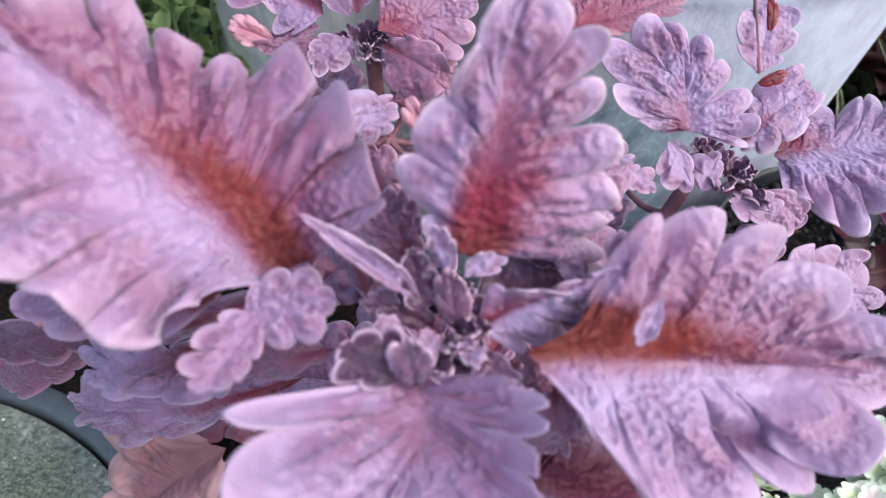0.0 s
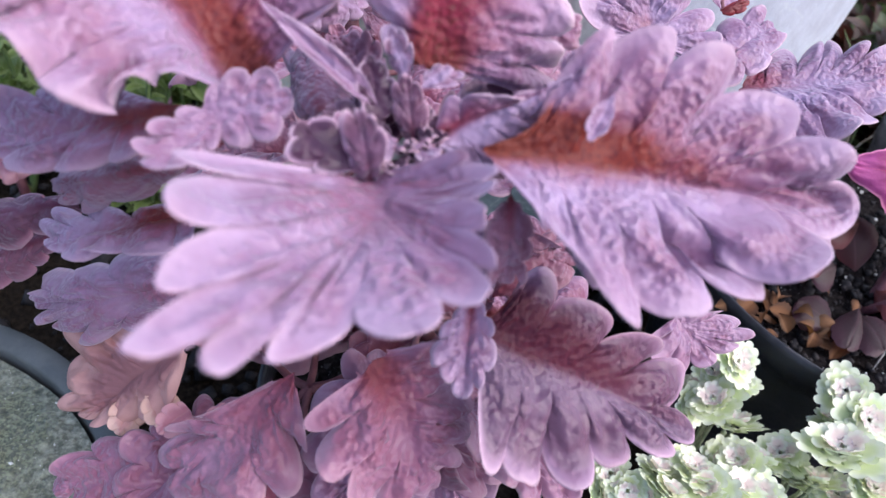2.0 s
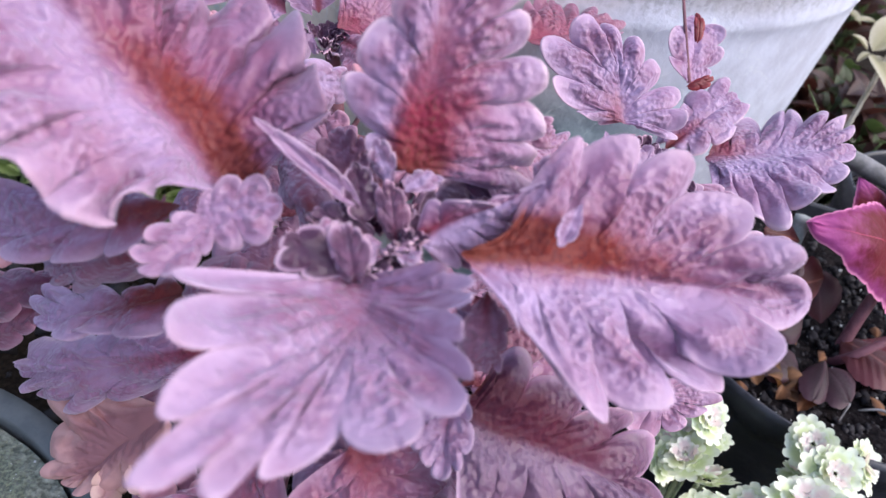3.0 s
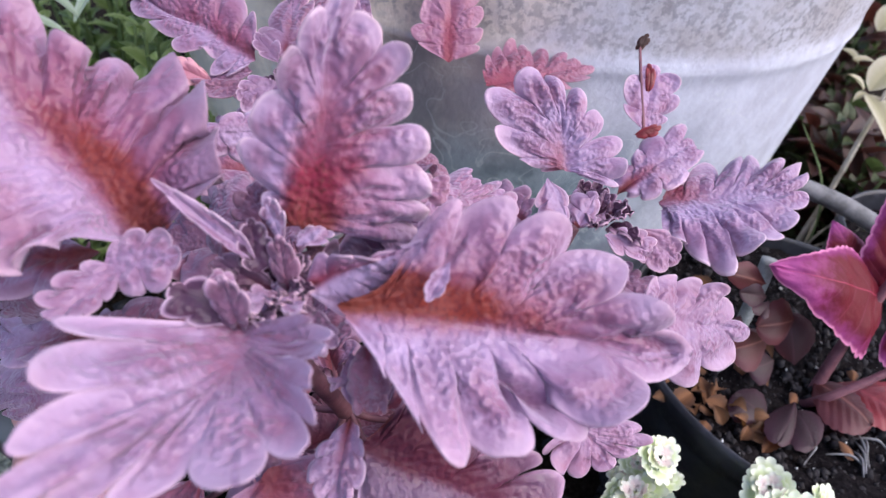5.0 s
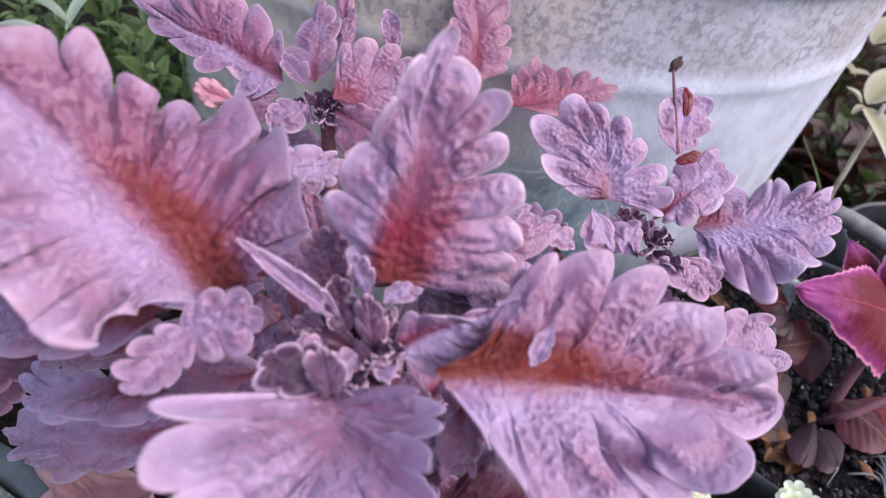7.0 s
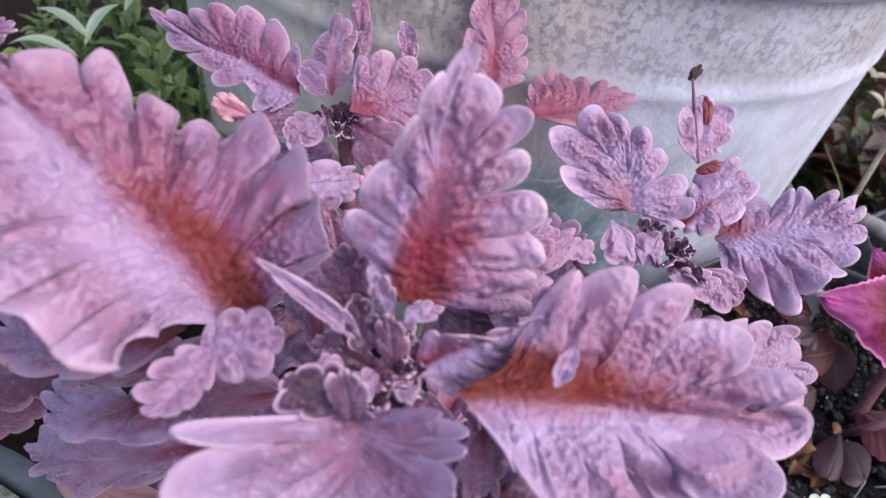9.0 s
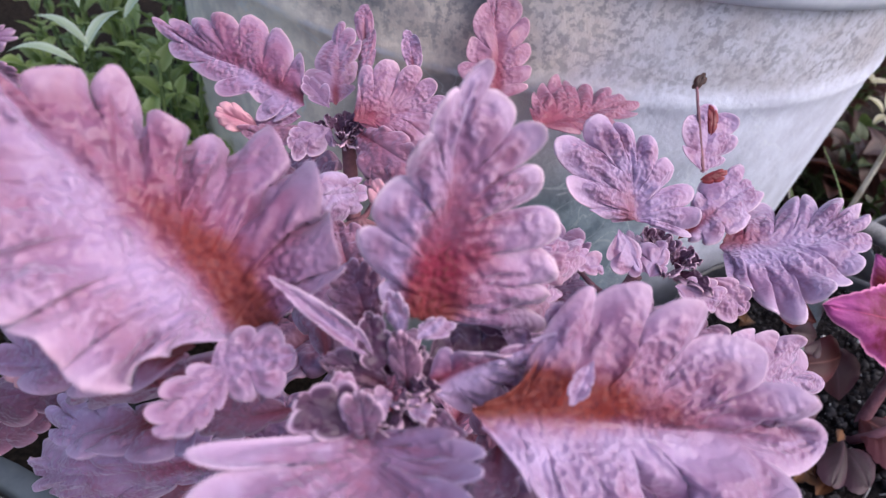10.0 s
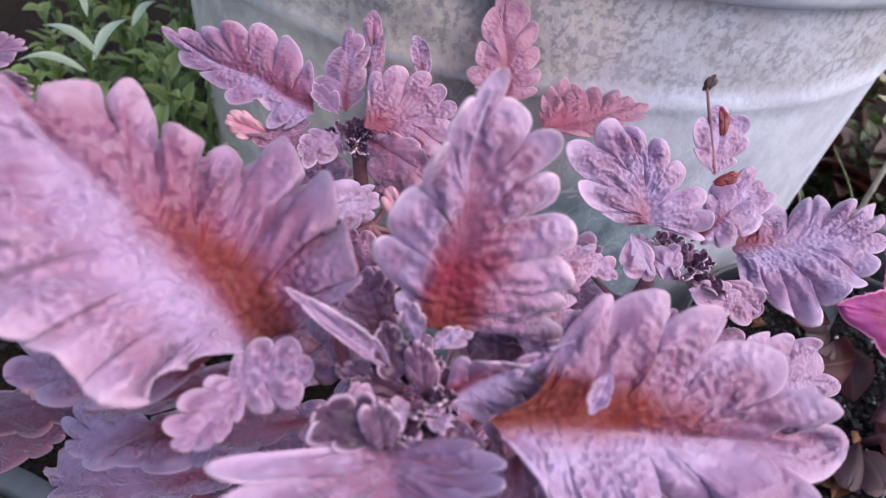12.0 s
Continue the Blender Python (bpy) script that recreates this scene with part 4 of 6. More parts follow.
ruffled_leaf(main_plant, (-0.0102, 0.0725, 0.2644), (-0.0441, 0.0528, 0.2282), (0.6589, -0.7174, -0.2263),
             [(0.17, 0.27, -0.07), (0.42, 0.45, -0.06), (0.75, 0.37, -0.02), (1.0, 0.0, 0.0), (0.90, -0.21, -0.04), (0.68, -0.26, -0.06), (0.47, -0.16, -0.05)], 3, cut=1.3, hue=0.7, core=0.9, flare=0.4, wave=0.22, rough=1.5)
ruffled_leaf(main_plant, (-0.0528, 0.0731, 0.2185), (-0.0906, 0.0679, 0.1942), (0.4083, -0.7857, -0.4648),
             [(0.10, 0.33, -0.05), (0.53, 0.39, -0.02), (0.85, 0.25, 0.0), (1.0, 0.0, 0.0), (0.83, -0.17, -0.03), (0.41, -0.20, -0.03)], 3, cut=1.2, hue=0.75, core=0.8, wave=0.22, rough=1.4)
leaf(main_plant, (0.0415, 0.1061, 0.2956), (0.0576, 0.1028, 0.2803), (0.0131, 0.0075, -0.0021), (-0.0075, 0.0018, -0.0107), 3, 0.80, 0.12, 1.0)
leaf(main_plant, (0.0379, 0.1088, 0.3286), (0.0620, 0.1555, 0.3251), (-0.0068, 0.0101, 0.0001), (0.0140, 0.0206, -0.0155), 4, 0.30, 0.12, 1.0)
ruffled_leaf(right_sprig, (0.1021, 0.1906, 0.3095), (0.0926, 0.2143, 0.3380), (-0.9673, -0.1982, -0.1580),
             [(0.03, 0.2, 0.0), (0.13, 0.43, 0.0), (0.38, 0.71, 0.0), (0.88, 0.76, 0.0), (1.1, 0.29, 0.0), (1.0, -0.0, 0.0), (0.82, -0.25, 0.0), (0.53, -0.46, 0.0), (0.24, -0.63, 0.0), (-0.04, -0.61, 0.0), (-0.22, -0.45, 0.0)], 5, red=-1, cut=1.1, core=0.9, reach=0.7, flare=0.25, wave=0.16, tone=0.6, palm=0.35, per=16, cols=28)
ruffled_leaf(right_sprig, (0.0943, 0.1874, 0.3074), (0.1045, 0.1757, 0.2957), (0.8500, 0.3725, 0.3725),
             [(0.42, 0.23, 0.0), (1.0, 0.0, 0.0), (0.72, -0.47, 0.0), (0.31, -0.38, 0.0)], 1, cut=0.4, core=0.2, wave=0.2, tone=0.8, per=14, cols=22)
ruffled_leaf(right_sprig, (0.1114, 0.1819, 0.2899), (0.1171, 0.1926, 0.3006), (-0.9354, 0.2500, 0.2500),
             [(0.24, 0.43, 0.0), (0.7, 0.49, 0.0), (1.0, 0.0, 0.0), (0.75, -0.27, 0.0), (0.22, -0.29, 0.0)], 2, cut=0.4, core=0.3, wave=0.2, tone=0.8, per=14, cols=22)
ruffled_leaf(right_sprig, (0.1449, 0.2394, 0.3048), (0.1470, 0.2634, 0.3273), (-0.9721, -0.1100, 0.2071),
             [(0.16, 0.32, 0.0), (0.63, 0.35, 0.0), (1.0, -0.0, 0.0), (0.86, -0.38, 0.0), (0.52, -0.48, 0.0), (0.2, -0.35, 0.0)], 2, cut=0.75, core=0.4, wave=0.2, tone=0.6, per=14, cols=22)
leaf(right_sprig, (0.1370, 0.2180, 0.2855), (0.1748, 0.2459, 0.2990), (-0.0064, 0.0135, 0.0018), (0.0064, -0.0093, -0.0076), 4, 0.00, 0.12, 1.0, tone=0.8)
ruffled_leaf(right_sprig, (0.1561, 0.2195, 0.2819), (0.2215, 0.2197, 0.2952), (-0.0270, 0.9935, 0.1104),
             [(0.12, 0.15, 0.0), (0.39, 0.39, 0.0), (0.66, 0.44, 0.0), (0.76, 0.48, 0.0), (0.92, 0.35, 0.0), (1.02, 0.26, 0.0), (1.03, 0.14, 0.0), (1.0, 0.0, 0.0), (0.83, -0.24, 0.0), (0.69, -0.37, 0.0), (0.5, -0.53, 0.0), (0.34, -0.62, 0.0), (0.17, -0.55, 0.0), (0.05, -0.40, 0.0), (-0.01, -0.28, 0.0)], 7, red=-1, cut=1.3, core=1.1, reach=0.6, flare=0.25, wave=0.14, tone=0.8, per=16, cols=28)
ruffled_leaf(right_sprig, (0.1227, 0.1816, 0.2873), (0.1452, 0.1814, 0.2812), (0.1901, 0.7047, 0.6835),
             [(0.28, 0.24, 0.0), (0.67, 0.31, 0.0), (0.99, 0.25, 0.0), (1.0, 0.0, 0.0), (0.82, -0.21, 0.0), (0.24, -0.23, 0.0)], 3, cut=0.4, core=0.4, hue=0.1, wave=0.2, tone=1.0, per=14, cols=22)
ruffled_leaf(right_sprig, (0.1400, 0.1904, 0.2861), (0.1592, 0.1836, 0.2760), (0.5239, 0.6290, 0.5744),
             [(0.36, 0.28, 0.0), (0.79, 0.29, 0.0), (1.0, 0.0, 0.0), (0.76, -0.44, 0.0), (0.26, -0.44, 0.0)], 2, cut=0.4, core=0.6, hue=0.25, wave=0.2, tone=1.3, per=14, cols=22)
ruffled_leaf(rear_sprig, (-0.0316, 0.2422, 0.3113), (-0.1019, 0.2786, 0.3220), (-0.4188, -0.6118, -0.6710),
             [(0.06, 0.13, 0.0), (0.18, 0.19, 0.0), (0.29, 0.09, 0.0), (0.42, 0.18, 0.0), (0.65, 0.12, 0.0), (0.81, 0.11, 0.0), (1.0, 0.0, 0.0), (0.9, -0.06, 0.0), (0.79, -0.13, 0.0), (0.68, -0.2, 0.0), (0.53, -0.3, 0.0), (0.33, -0.29, 0.0), (0.13, -0.2, 0.0)], 6, red=1, cut=0.9, core=0.9, flare=0.30, hue=0.22, dusk=0.7, rough=0.55, wave=0.08, tone=1.0, per=14, cols=28)
ruffled_leaf(rear_sprig, (-0.0184, 0.2428, 0.3130), (-0.0230, 0.2888, 0.3314), (-0.9912, -0.1218, 0.0517),
             [(0.09, 0.2, 0.0), (0.32, 0.28, 0.0), (0.6, 0.17, 0.0), (1.0, 0.0, 0.0), (0.89, -0.13, 0.0), (0.7, -0.2, 0.0), (0.43, -0.17, 0.0), (0.2, -0.14, 0.0)], 3, cut=0.6, core=1.0, hue=0.3, rough=0.55, wave=0.14, tone=1.6, per=14, cols=22)
ruffled_leaf(rear_sprig, (-0.0103, 0.2329, 0.3126), (0.0270, 0.2462, 0.3191), (-0.3507, 0.6564, 0.6680),
             [(0.11, 0.26, 0.0), (0.23, 0.54, 0.0), (0.52, 0.55, 0.0), (0.79, 0.41, 0.0), (0.93, 0.23, 0.0), (1.0, 0.0, 0.0), (0.9, -0.26, 0.0), (0.69, -0.46, 0.0), (0.4, -0.37, 0.0), (0.24, -0.19, 0.0)], 5, cut=0.9, core=1.0, flare=0.35, hue=0.45, rough=0.55, wave=0.16, tone=0.7, palm=0.45, per=14, cols=22)
ruffled_leaf(rear_sprig, (-0.0195, 0.2306, 0.3091), (-0.0353, 0.2226, 0.3045), (0.4766, -0.5366, -0.6964),
             [(0.01, 0.36, 0.0), (0.47, 0.48, 0.0), (0.99, 0.4, 0.0), (1.0, -0.0, 0.0), (0.84, -0.23, 0.0), (0.46, -0.34, 0.0)], 3, cut=0.75, core=0.3, rough=0.55, wave=0.2, tone=1.6, per=14, cols=22)
leaf(rear_sprig, (0.0124, 0.2648, 0.3221), (0.0080, 0.2810, 0.3327), (-0.0042, -0.0006, -0.0015), (0.0054, -0.0006, -0.0001), 2, 0.30, 0.12, 1.0, deep=(0.08, 0.17), tone=1.3)
leaf(rear_sprig, (-0.0105, 0.2825, 0.3240), (-0.0128, 0.2992, 0.3356), (-0.0046, -0.0006, -0.0018), (0.0043, -0.0006, -0.0004), 2, 0.60, 0.12, 1.0, deep=(0.08, 0.17), tone=1.3)
ruffled_leaf(rear_sprig, (0.0537, 0.2791, 0.3055), (0.0480, 0.3211, 0.3471), (-0.9952, -0.0778, -0.0589),
             [(0.1, 0.21, 0.0), (0.25, 0.32, 0.0), (0.47, 0.23, 0.0), (0.68, 0.19, 0.0), (1.0, 0.0, 0.0), (0.84, -0.19, 0.0), (0.66, -0.27, 0.0), (0.45, -0.29, 0.0), (0.26, -0.28, 0.0), (0.1, -0.23, 0.0)], 4, cut=0.75, core=1.1, reach=1.3, hue=0.75, rough=0.55, wave=0.1, tone=0.7, per=14, cols=22)
ruffled_leaf(rear_sprig, (0.0738, 0.2761, 0.2979), (0.1344, 0.3105, 0.3007), (0.0042, 0.0287, 0.0045),
             [(0.05, 0.14, 0.0), (0.14, 0.26, 0.0), (0.26, 0.34, 0.0), (0.40, 0.38, 0.0), (0.55, 0.36, 0.0), (0.69, 0.30, 0.0), (0.82, 0.22, 0.0), (0.93, 0.11, 0.0), (1.0, 0.0, 0.0), (0.84, -0.12, 0.0), (0.66, -0.16, 0.0), (0.45, -0.18, 0.0), (0.22, -0.15, 0.0)],
             8, cut=1.3, core=0.9, reach=1.25, flare=0.6, hue=0.75, dusk=0.9, rough=0.8, wave=0.06, tone=0.7, per=14, cols=26)
leaf(rear_sprig, (-0.0068, 0.2294, 0.3087), (0.0174, 0.2112, 0.3064), (0.0070, 0.0061, 0.0043), (-0.0043, -0.0065, -0.0122), 4, 0.80, 0.12, 1.0, deep=(0.08, 0.17), tone=1.3)
leaf(rear_sprig, (-0.0503, 0.2397, 0.2989), (-0.0664, 0.2399, 0.3045), (-0.0041, -0.0038, -0.0035), (-0.0031, 0.0039, 0.0057), 3, 0.90, 0.12, 1.0, deep=(0.08, 0.17), material=ROSE)
leaf(main_plant, (0.0099, 0.1346, 0.3393), (0.0024, 0.1390, 0.3495), (-0.0044, -0.0005, -0.0001), (0.0021, 0.0015, 0.0033), 2, 0.90, 0.12, 1.0, material=ROSE)
leaf(main_plant, (-0.0795, 0.1058, 0.3000), (-0.0905, 0.1062, 0.2990), (-0.0010, -0.0050, -0.0030), (-0.0010, 0.0050, 0.0030), 3, 0.90, 0.12, 1.0, material=ROSE)
ruffled_leaf(main_plant, (0.0303, 0.0755, 0.3235), (0.0319, 0.0668, 0.3148), (0.9917, 0.0910, 0.0910),
             [(0.18, 0.56, 0.0), (0.74, 0.56, 0.0), (1.01, 0.28, 0.0), (1.0, -0.0, 0.0), (0.44, -0.44, 0.0), (0.72, -0.33, 0.0)], 3, cut=0.4, core=0.1, wave=0.2, tone=0.6, per=14, cols=22)
leaf(main_plant, (0.0320, 0.0700, 0.3030), (0.0307, 0.0519, 0.2911), (0.0066, -0.0023, -0.0004), (-0.0083, -0.0018, -0.0014), 4, 0.00, 0.12, 1.0)
leaf(main_plant, (-0.0049, 0.0981, 0.3253), (-0.0154, 0.1377, 0.3237), (-0.0059, 0.0053, -0.0111), (0.0105, 0.0095, -0.0039), 4, 0.50, 0.12, 1.0)
leaf(main_plant, (0.0056, 0.1018, 0.3311), (-0.0020, 0.1143, 0.3416), (-0.0086, 0.0007, -0.0023), (0.0046, 0.0058, 0.0026), 4, 0.60, 0.12, 1.0)
leaf(main_plant, (-0.0404, 0.0944, 0.3157), (-0.0770, 0.1063, 0.2933), (-0.0008, 0.0092, 0.0017), (-0.0030, 0.0077, -0.0160), 4, 0.70, -0.12, 1.0)
leaf(main_plant, (0.0045, 0.1090, 0.2792), (0.0002, 0.0874, 0.2712), (-0.0105, 0.0042, -0.0068), (0.0061, 0.0018, -0.0069), 4, 0.80, -0.12, 1.0)
leaf(main_plant, (-0.0122, 0.0851, 0.3193), (-0.0345, 0.0885, 0.3080), (-0.0030, 0.0067, 0.0027), (-0.0017, -0.0008, -0.0088), 4, 0.85, -0.12, 1.0)
leaf(main_plant, (-0.0295, 0.0959, 0.3207), (-0.0705, 0.1070, 0.2946), (-0.0019, 0.0089, -0.0005), (-0.0020, 0.0043, -0.0136), 4, 0.85, -0.12, 1.0)
leaf(main_plant, (-0.0025, 0.1392, 0.3144), (-0.0084, 0.1536, 0.3222), (-0.0048, -0.0004, -0.0011), (0.0086, 0.0006, 0.0027), 3, 0.70, 0.12, 1.0)
leaf(main_plant, (0.0346, 0.0701, 0.3342), (0.0371, 0.0657, 0.3142), (0.0058, 0.0021, -0.0008), (-0.0054, 0.0014, -0.0039), 4, 0.60, 0.12, 1.0)
leaf(main_plant, (0.0139, 0.0766, 0.3338), (0.0091, 0.0657, 0.3280), (0.0040, -0.0032, -0.0010), (-0.0094, -0.0009, -0.0002), 3, 0.30, 0.12, 1.0, tone=1.5)
leaf(main_plant, (0.0174, 0.0774, 0.3352), (0.0275, 0.0689, 0.3344), (0.0023, 0.0017, 0.0016), (-0.0017, -0.0050, -0.0038), 3, 0.20, 0.12, 1.0, tone=1.2)
leaf(main_plant, (0.0146, 0.0799, 0.3377), (0.0118, 0.0845, 0.3504), (-0.0044, 0.0016, 0.0003), (0.0035, 0.0016, 0.0014), 3, 0.50, 0.12, 1.0, tone=2.0)
leaf(main_plant, (0.0096, 0.0819, 0.3363), (-0.0034, 0.0847, 0.3407), (-0.0033, -0.0012, -0.0026), (-0.0004, 0.0037, 0.0035), 3, 0.30, 0.12, 1.0, tone=2.2)
leaf(main_plant, (-0.0804, 0.1187, 0.2758), (-0.1232, 0.1202, 0.2558), (-0.0000, -0.0025, -0.0123), (-0.0061, 0.0111, -0.0048), 5, 0.80, 0.12, 1.0, tone=2.2)
leaf(main_plant, (-0.0935, 0.1275, 0.2532), (-0.1313, 0.1233, 0.2271), (0.0041, -0.0016, -0.0106), (-0.0099, 0.0115, -0.0049), 5, 0.90, 0.12, 1.0, tone=1.8)
leaf(right_sprig, (0.1403, 0.2391, 0.3243), (0.1400, 0.2491, 0.3328), (-0.0020, 0.0008, -0.0003), (0.0031, 0.0001, -0.0005), 2, 0.00, 0.12, 1.0, material=RED_BROWN)
leaf(right_sprig, (0.1342, 0.2198, 0.3135), (0.1443, 0.2219, 0.3171), (0.0009, 0.0026, 0.0012), (0.0016, -0.0011, -0.0030), 2, 0.00, 0.12, 1.0, material=RED_BROWN)
tube("stalk", [(0.1448, 0.2403, 0.3050), (0.1412, 0.2580, 0.3225), (0.1402, 0.2690, 0.3310)], [0.0010, 0.0008, 0.0006], STEM, right_sprig, 7)
leaf(right_sprig, (0.1398, 0.2683, 0.3304), (0.1425, 0.2730, 0.3363), (-0.0026, 0.0011, -0.0005), (0.0027, 0.0005, -0.0005), 2, 0.00, 0.12, 1.0, material=DARK_LEAF)
leaf(main_plant, (0.0433, 0.0916, 0.2813), (0.0665, 0.1121, 0.2838), (-0.0068, 0.0098, -0.0008), (0.0092, -0.0009, -0.0093), 4, 0.90, 0.12, 1.0)
leaf(left_sprig, (-0.2624, 0.3902, 0.2289), (-0.2313, 0.3917, 0.2508), (0.0011, 0.0050, 0.0084), (0.0150, -0.0062, -0.0029), 5, 0.20, 0.12, 1.0, tone=1.4)
leaf(left_sprig, (-0.2620, 0.3879, 0.2263), (-0.2210, 0.3719, 0.2288), (0.0109, 0.0021, 0.0052), (0.0027, -0.0103, -0.0107), 5, 0.60, 0.12, 1.0, tone=2.2)
leaf(left_sprig, (-0.2640, 0.3891, 0.2274), (-0.2909, 0.3925, 0.2275), (-0.0021, 0.0090, 0.0054), (0.0007, -0.0071, -0.0133), 5, 0.40, -0.12, 1.0, tone=1.6)
leaf(left_sprig, (-0.2626, 0.3914, 0.2303), (-0.2686, 0.4208, 0.2488), (-0.0138, 0.0099, -0.0054), (0.0074, 0.0123, 0.0005), 5, 0.40, 0.12, 1.0, tone=1.6)
ruffled_leaf(rear_sprig, (-0.0325, 0.2409, 0.3065), (-0.0526, 0.2410, 0.3016), (0.1319, -0.8270, -0.5466),
             [(0.23, 0.14, 0.0), (0.82, 0.18, 0.0), (1.0, -0.0, 0.0), (0.92, -0.34, 0.0), (0.36, -0.35, 0.0)], 2, rough=0.55, wave=0.35, per=12, cols=16, hue=0.35, core=0.4)
ruffled_leaf(rear_sprig, (-0.0209, 0.2407, 0.3124), (-0.0332, 0.2519, 0.3192), (-0.7276, -0.5883, -0.3530),
             [(0.34, 0.23, 0.0), (0.73, 0.27, 0.0), (1.0, 0.0, 0.0), (0.91, -0.26, 0.0), (0.42, -0.31, 0.0)], 2, rough=0.55, wave=0.35, per=12, cols=16, hue=0.1, core=0.2, tone=1.8)
ruffled_leaf(rear_sprig, (-0.0082, 0.2330, 0.3094), (0.0240, 0.2289, 0.2985), (0.3111, 0.6696, 0.6744),
             [(0.45, 0.02, 0.0), (0.85, 0.16, 0.0), (1.0, -0.0, 0.0), (0.84, -0.16, 0.0), (0.31, -0.19, 0.0)], 2, rough=0.55, wave=0.35, per=12, cols=16, hue=0.7, core=0.6)
ruffled_leaf(rear_sprig, (-0.0273, 0.2378, 0.3051), (-0.0546, 0.2334, 0.2982), (0.2777, -0.7022, -0.6557),
             [(0.29, 0.23, 0.0), (0.78, 0.21, 0.0), (1.0, 0.0, 0.0), (1.06, -0.16, 0.0), (0.56, -0.14, 0.0)], 2, rough=0.55, wave=0.35, per=12, cols=16, hue=0.8, core=0.8, tone=1.5)
ruffled_leaf(rear_sprig, (-0.0097, 0.2465, 0.3135), (-0.0087, 0.2911, 0.3326), (-0.9998, 0.0193, 0.0083),
             [(0.44, 0.06, 0.0), (0.77, 0.1, 0.0), (1.0, 0.0, 0.0), (0.8, -0.06, 0.0), (0.46, -0.08, 0.0)], 2, rough=0.55, wave=0.35, per=12, cols=16, hue=0.7, core=0.8)
ruffled_leaf(main_plant, (0.0125, 0.0841, 0.3480), (0.0076, 0.0884, 0.3583), (-0.9068, -0.0209, -0.4211),
             [(0.39, 0.19, 0.0), (0.77, 0.18, 0.0), (1.0, 0.0, 0.0), (0.9, -0.19, 0.0), (0.51, -0.24, 0.0)], 2, wave=0.35, per=12, cols=16, core=0.1, tone=0.9)
ruffled_leaf(main_plant, (0.0150, 0.0860, 0.3471), (0.0206, 0.0898, 0.3510), (-0.6960, 0.4380, 0.5690),
             [(0.3, 0.26, 0.0), (0.69, 0.25, 0.0), (1.0, 0.0, 0.0), (1.1, -0.39, 0.0), (0.66, -0.44, 0.0)], 2, wave=0.35, per=12, cols=16, core=0.1, tone=1.0)
ruffled_leaf(main_plant, (0.0040, 0.0753, 0.3426), (-0.0018, 0.0742, 0.3451), (-0.1070, -0.7873, -0.6072),
             [(0.3, 0.41, 0.0), (0.89, 0.43, 0.0), (1.0, -0.0, 0.0), (0.9, -0.38, 0.0), (0.3, -0.4, 0.0)], 2, wave=0.35, per=12, cols=16, core=0.1, tone=0.8)
ruffled_leaf(main_plant, (0.0136, 0.0739, 0.3420), (0.0189, 0.0704, 0.3429), (0.4881, 0.8046, 0.3382),
             [(0.36, 0.31, 0.0), (0.87, 0.36, 0.0), (1.0, -0.0, 0.0), (1.05, -0.4, 0.0), (0.49, -0.39, 0.0)], 2, wave=0.35, per=12, cols=16, core=0.1, tone=0.9)
ruffled_leaf(main_plant, (0.0112, 0.0755, 0.3416), (0.0068, 0.0685, 0.3437), (0.6543, -0.5679, -0.4993),
             [(0.6, 0.32, 0.0), (1.0, 0.24, 0.0), (1.0, -0.0, 0.0), (0.77, -0.35, 0.0), (0.16, -0.34, 0.0)], 2, wave=0.35, per=12, cols=16, core=0.2, hue=0.1, tone=1.6)
ruffled_leaf(main_plant, (0.0368, 0.0931, 0.3412), (0.0419, 0.0953, 0.3434), (-0.5232, 0.5408, 0.6587),
             [(-0.03, 1.0, 0.0), (0.58, 0.7, 0.0), (1.0, 0.0, 0.0), (0.73, -0.85, 0.0), (0.12, -0.8, 0.0)], 2, wave=0.35, per=12, cols=16, core=0.1, hue=0.2, tone=1.0)
ruffled_leaf(main_plant, (0.0505, 0.0772, 0.3560), (0.0462, 0.0700, 0.3500), (0.8990, -0.3815, -0.2149),
             [(0.30, 0.16, 0.0), (0.70, 0.20, 0.04), (1.0, 0.0, 0.0), (0.75, -0.20, 0.04), (0.35, -0.20, 0.0)], 2, per=12, cols=16, cut=0.3, core=0, tone=0.3, rough=0.5)
# two dark leaves added to fill a gap that is in shadow
ruffled_leaf(main_plant, (0.0190, 0.0890, 0.3350), (0.0540, 0.1040, 0.3300), (-0.3, 0.75, 0.5),
             [(0.10, 0.20, 0.0), (0.40, 0.34, 0.0), (0.70, 0.30, 0.0), (1.0, 0.0, 0.0), (0.75, -0.28, 0.0), (0.40, -0.30, 0.0), (0.10, -0.20, 0.0)], 3, hue=0.4, core=0.5, wave=0.2, tone=2.4, per=14, cols=20)
ruffled_leaf(main_plant, (0.0300, 0.1000, 0.3330), (0.0610, 0.1230, 0.3240), (-0.5, 0.7, 0.5),
             [(0.10, 0.22, 0.0), (0.45, 0.36, 0.0), (0.80, 0.28, 0.0), (1.0, 0.0, 0.0), (0.80, -0.30, 0.0), (0.40, -0.36, 0.0), (0.10, -0.22, 0.0)], 3, hue=0.5, core=0.5, wave=0.2, tone=1.6, per=14, cols=20)
ruffled_leaf(main_plant, (0.1133, 0.1154, 0.2516), (0.1259, 0.1040, 0.2393), (0.7863, 0.5286, 0.3199),
             [(0.33, 0.62, 0.0), (0.75, 1.0, 0.0), (1.06, 0.93, 0.0), (1.05, 0.55, 0.0), (1.0, 0.0, 0.0), (0.85, -0.53, 0.0), (0.47, -0.85, 0.0), (0.03, -0.76, 0.0)], 4, per=12, cols=16, hue=0.3, core=0.3, wave=0.15, tone=0.6, palm=0.3)
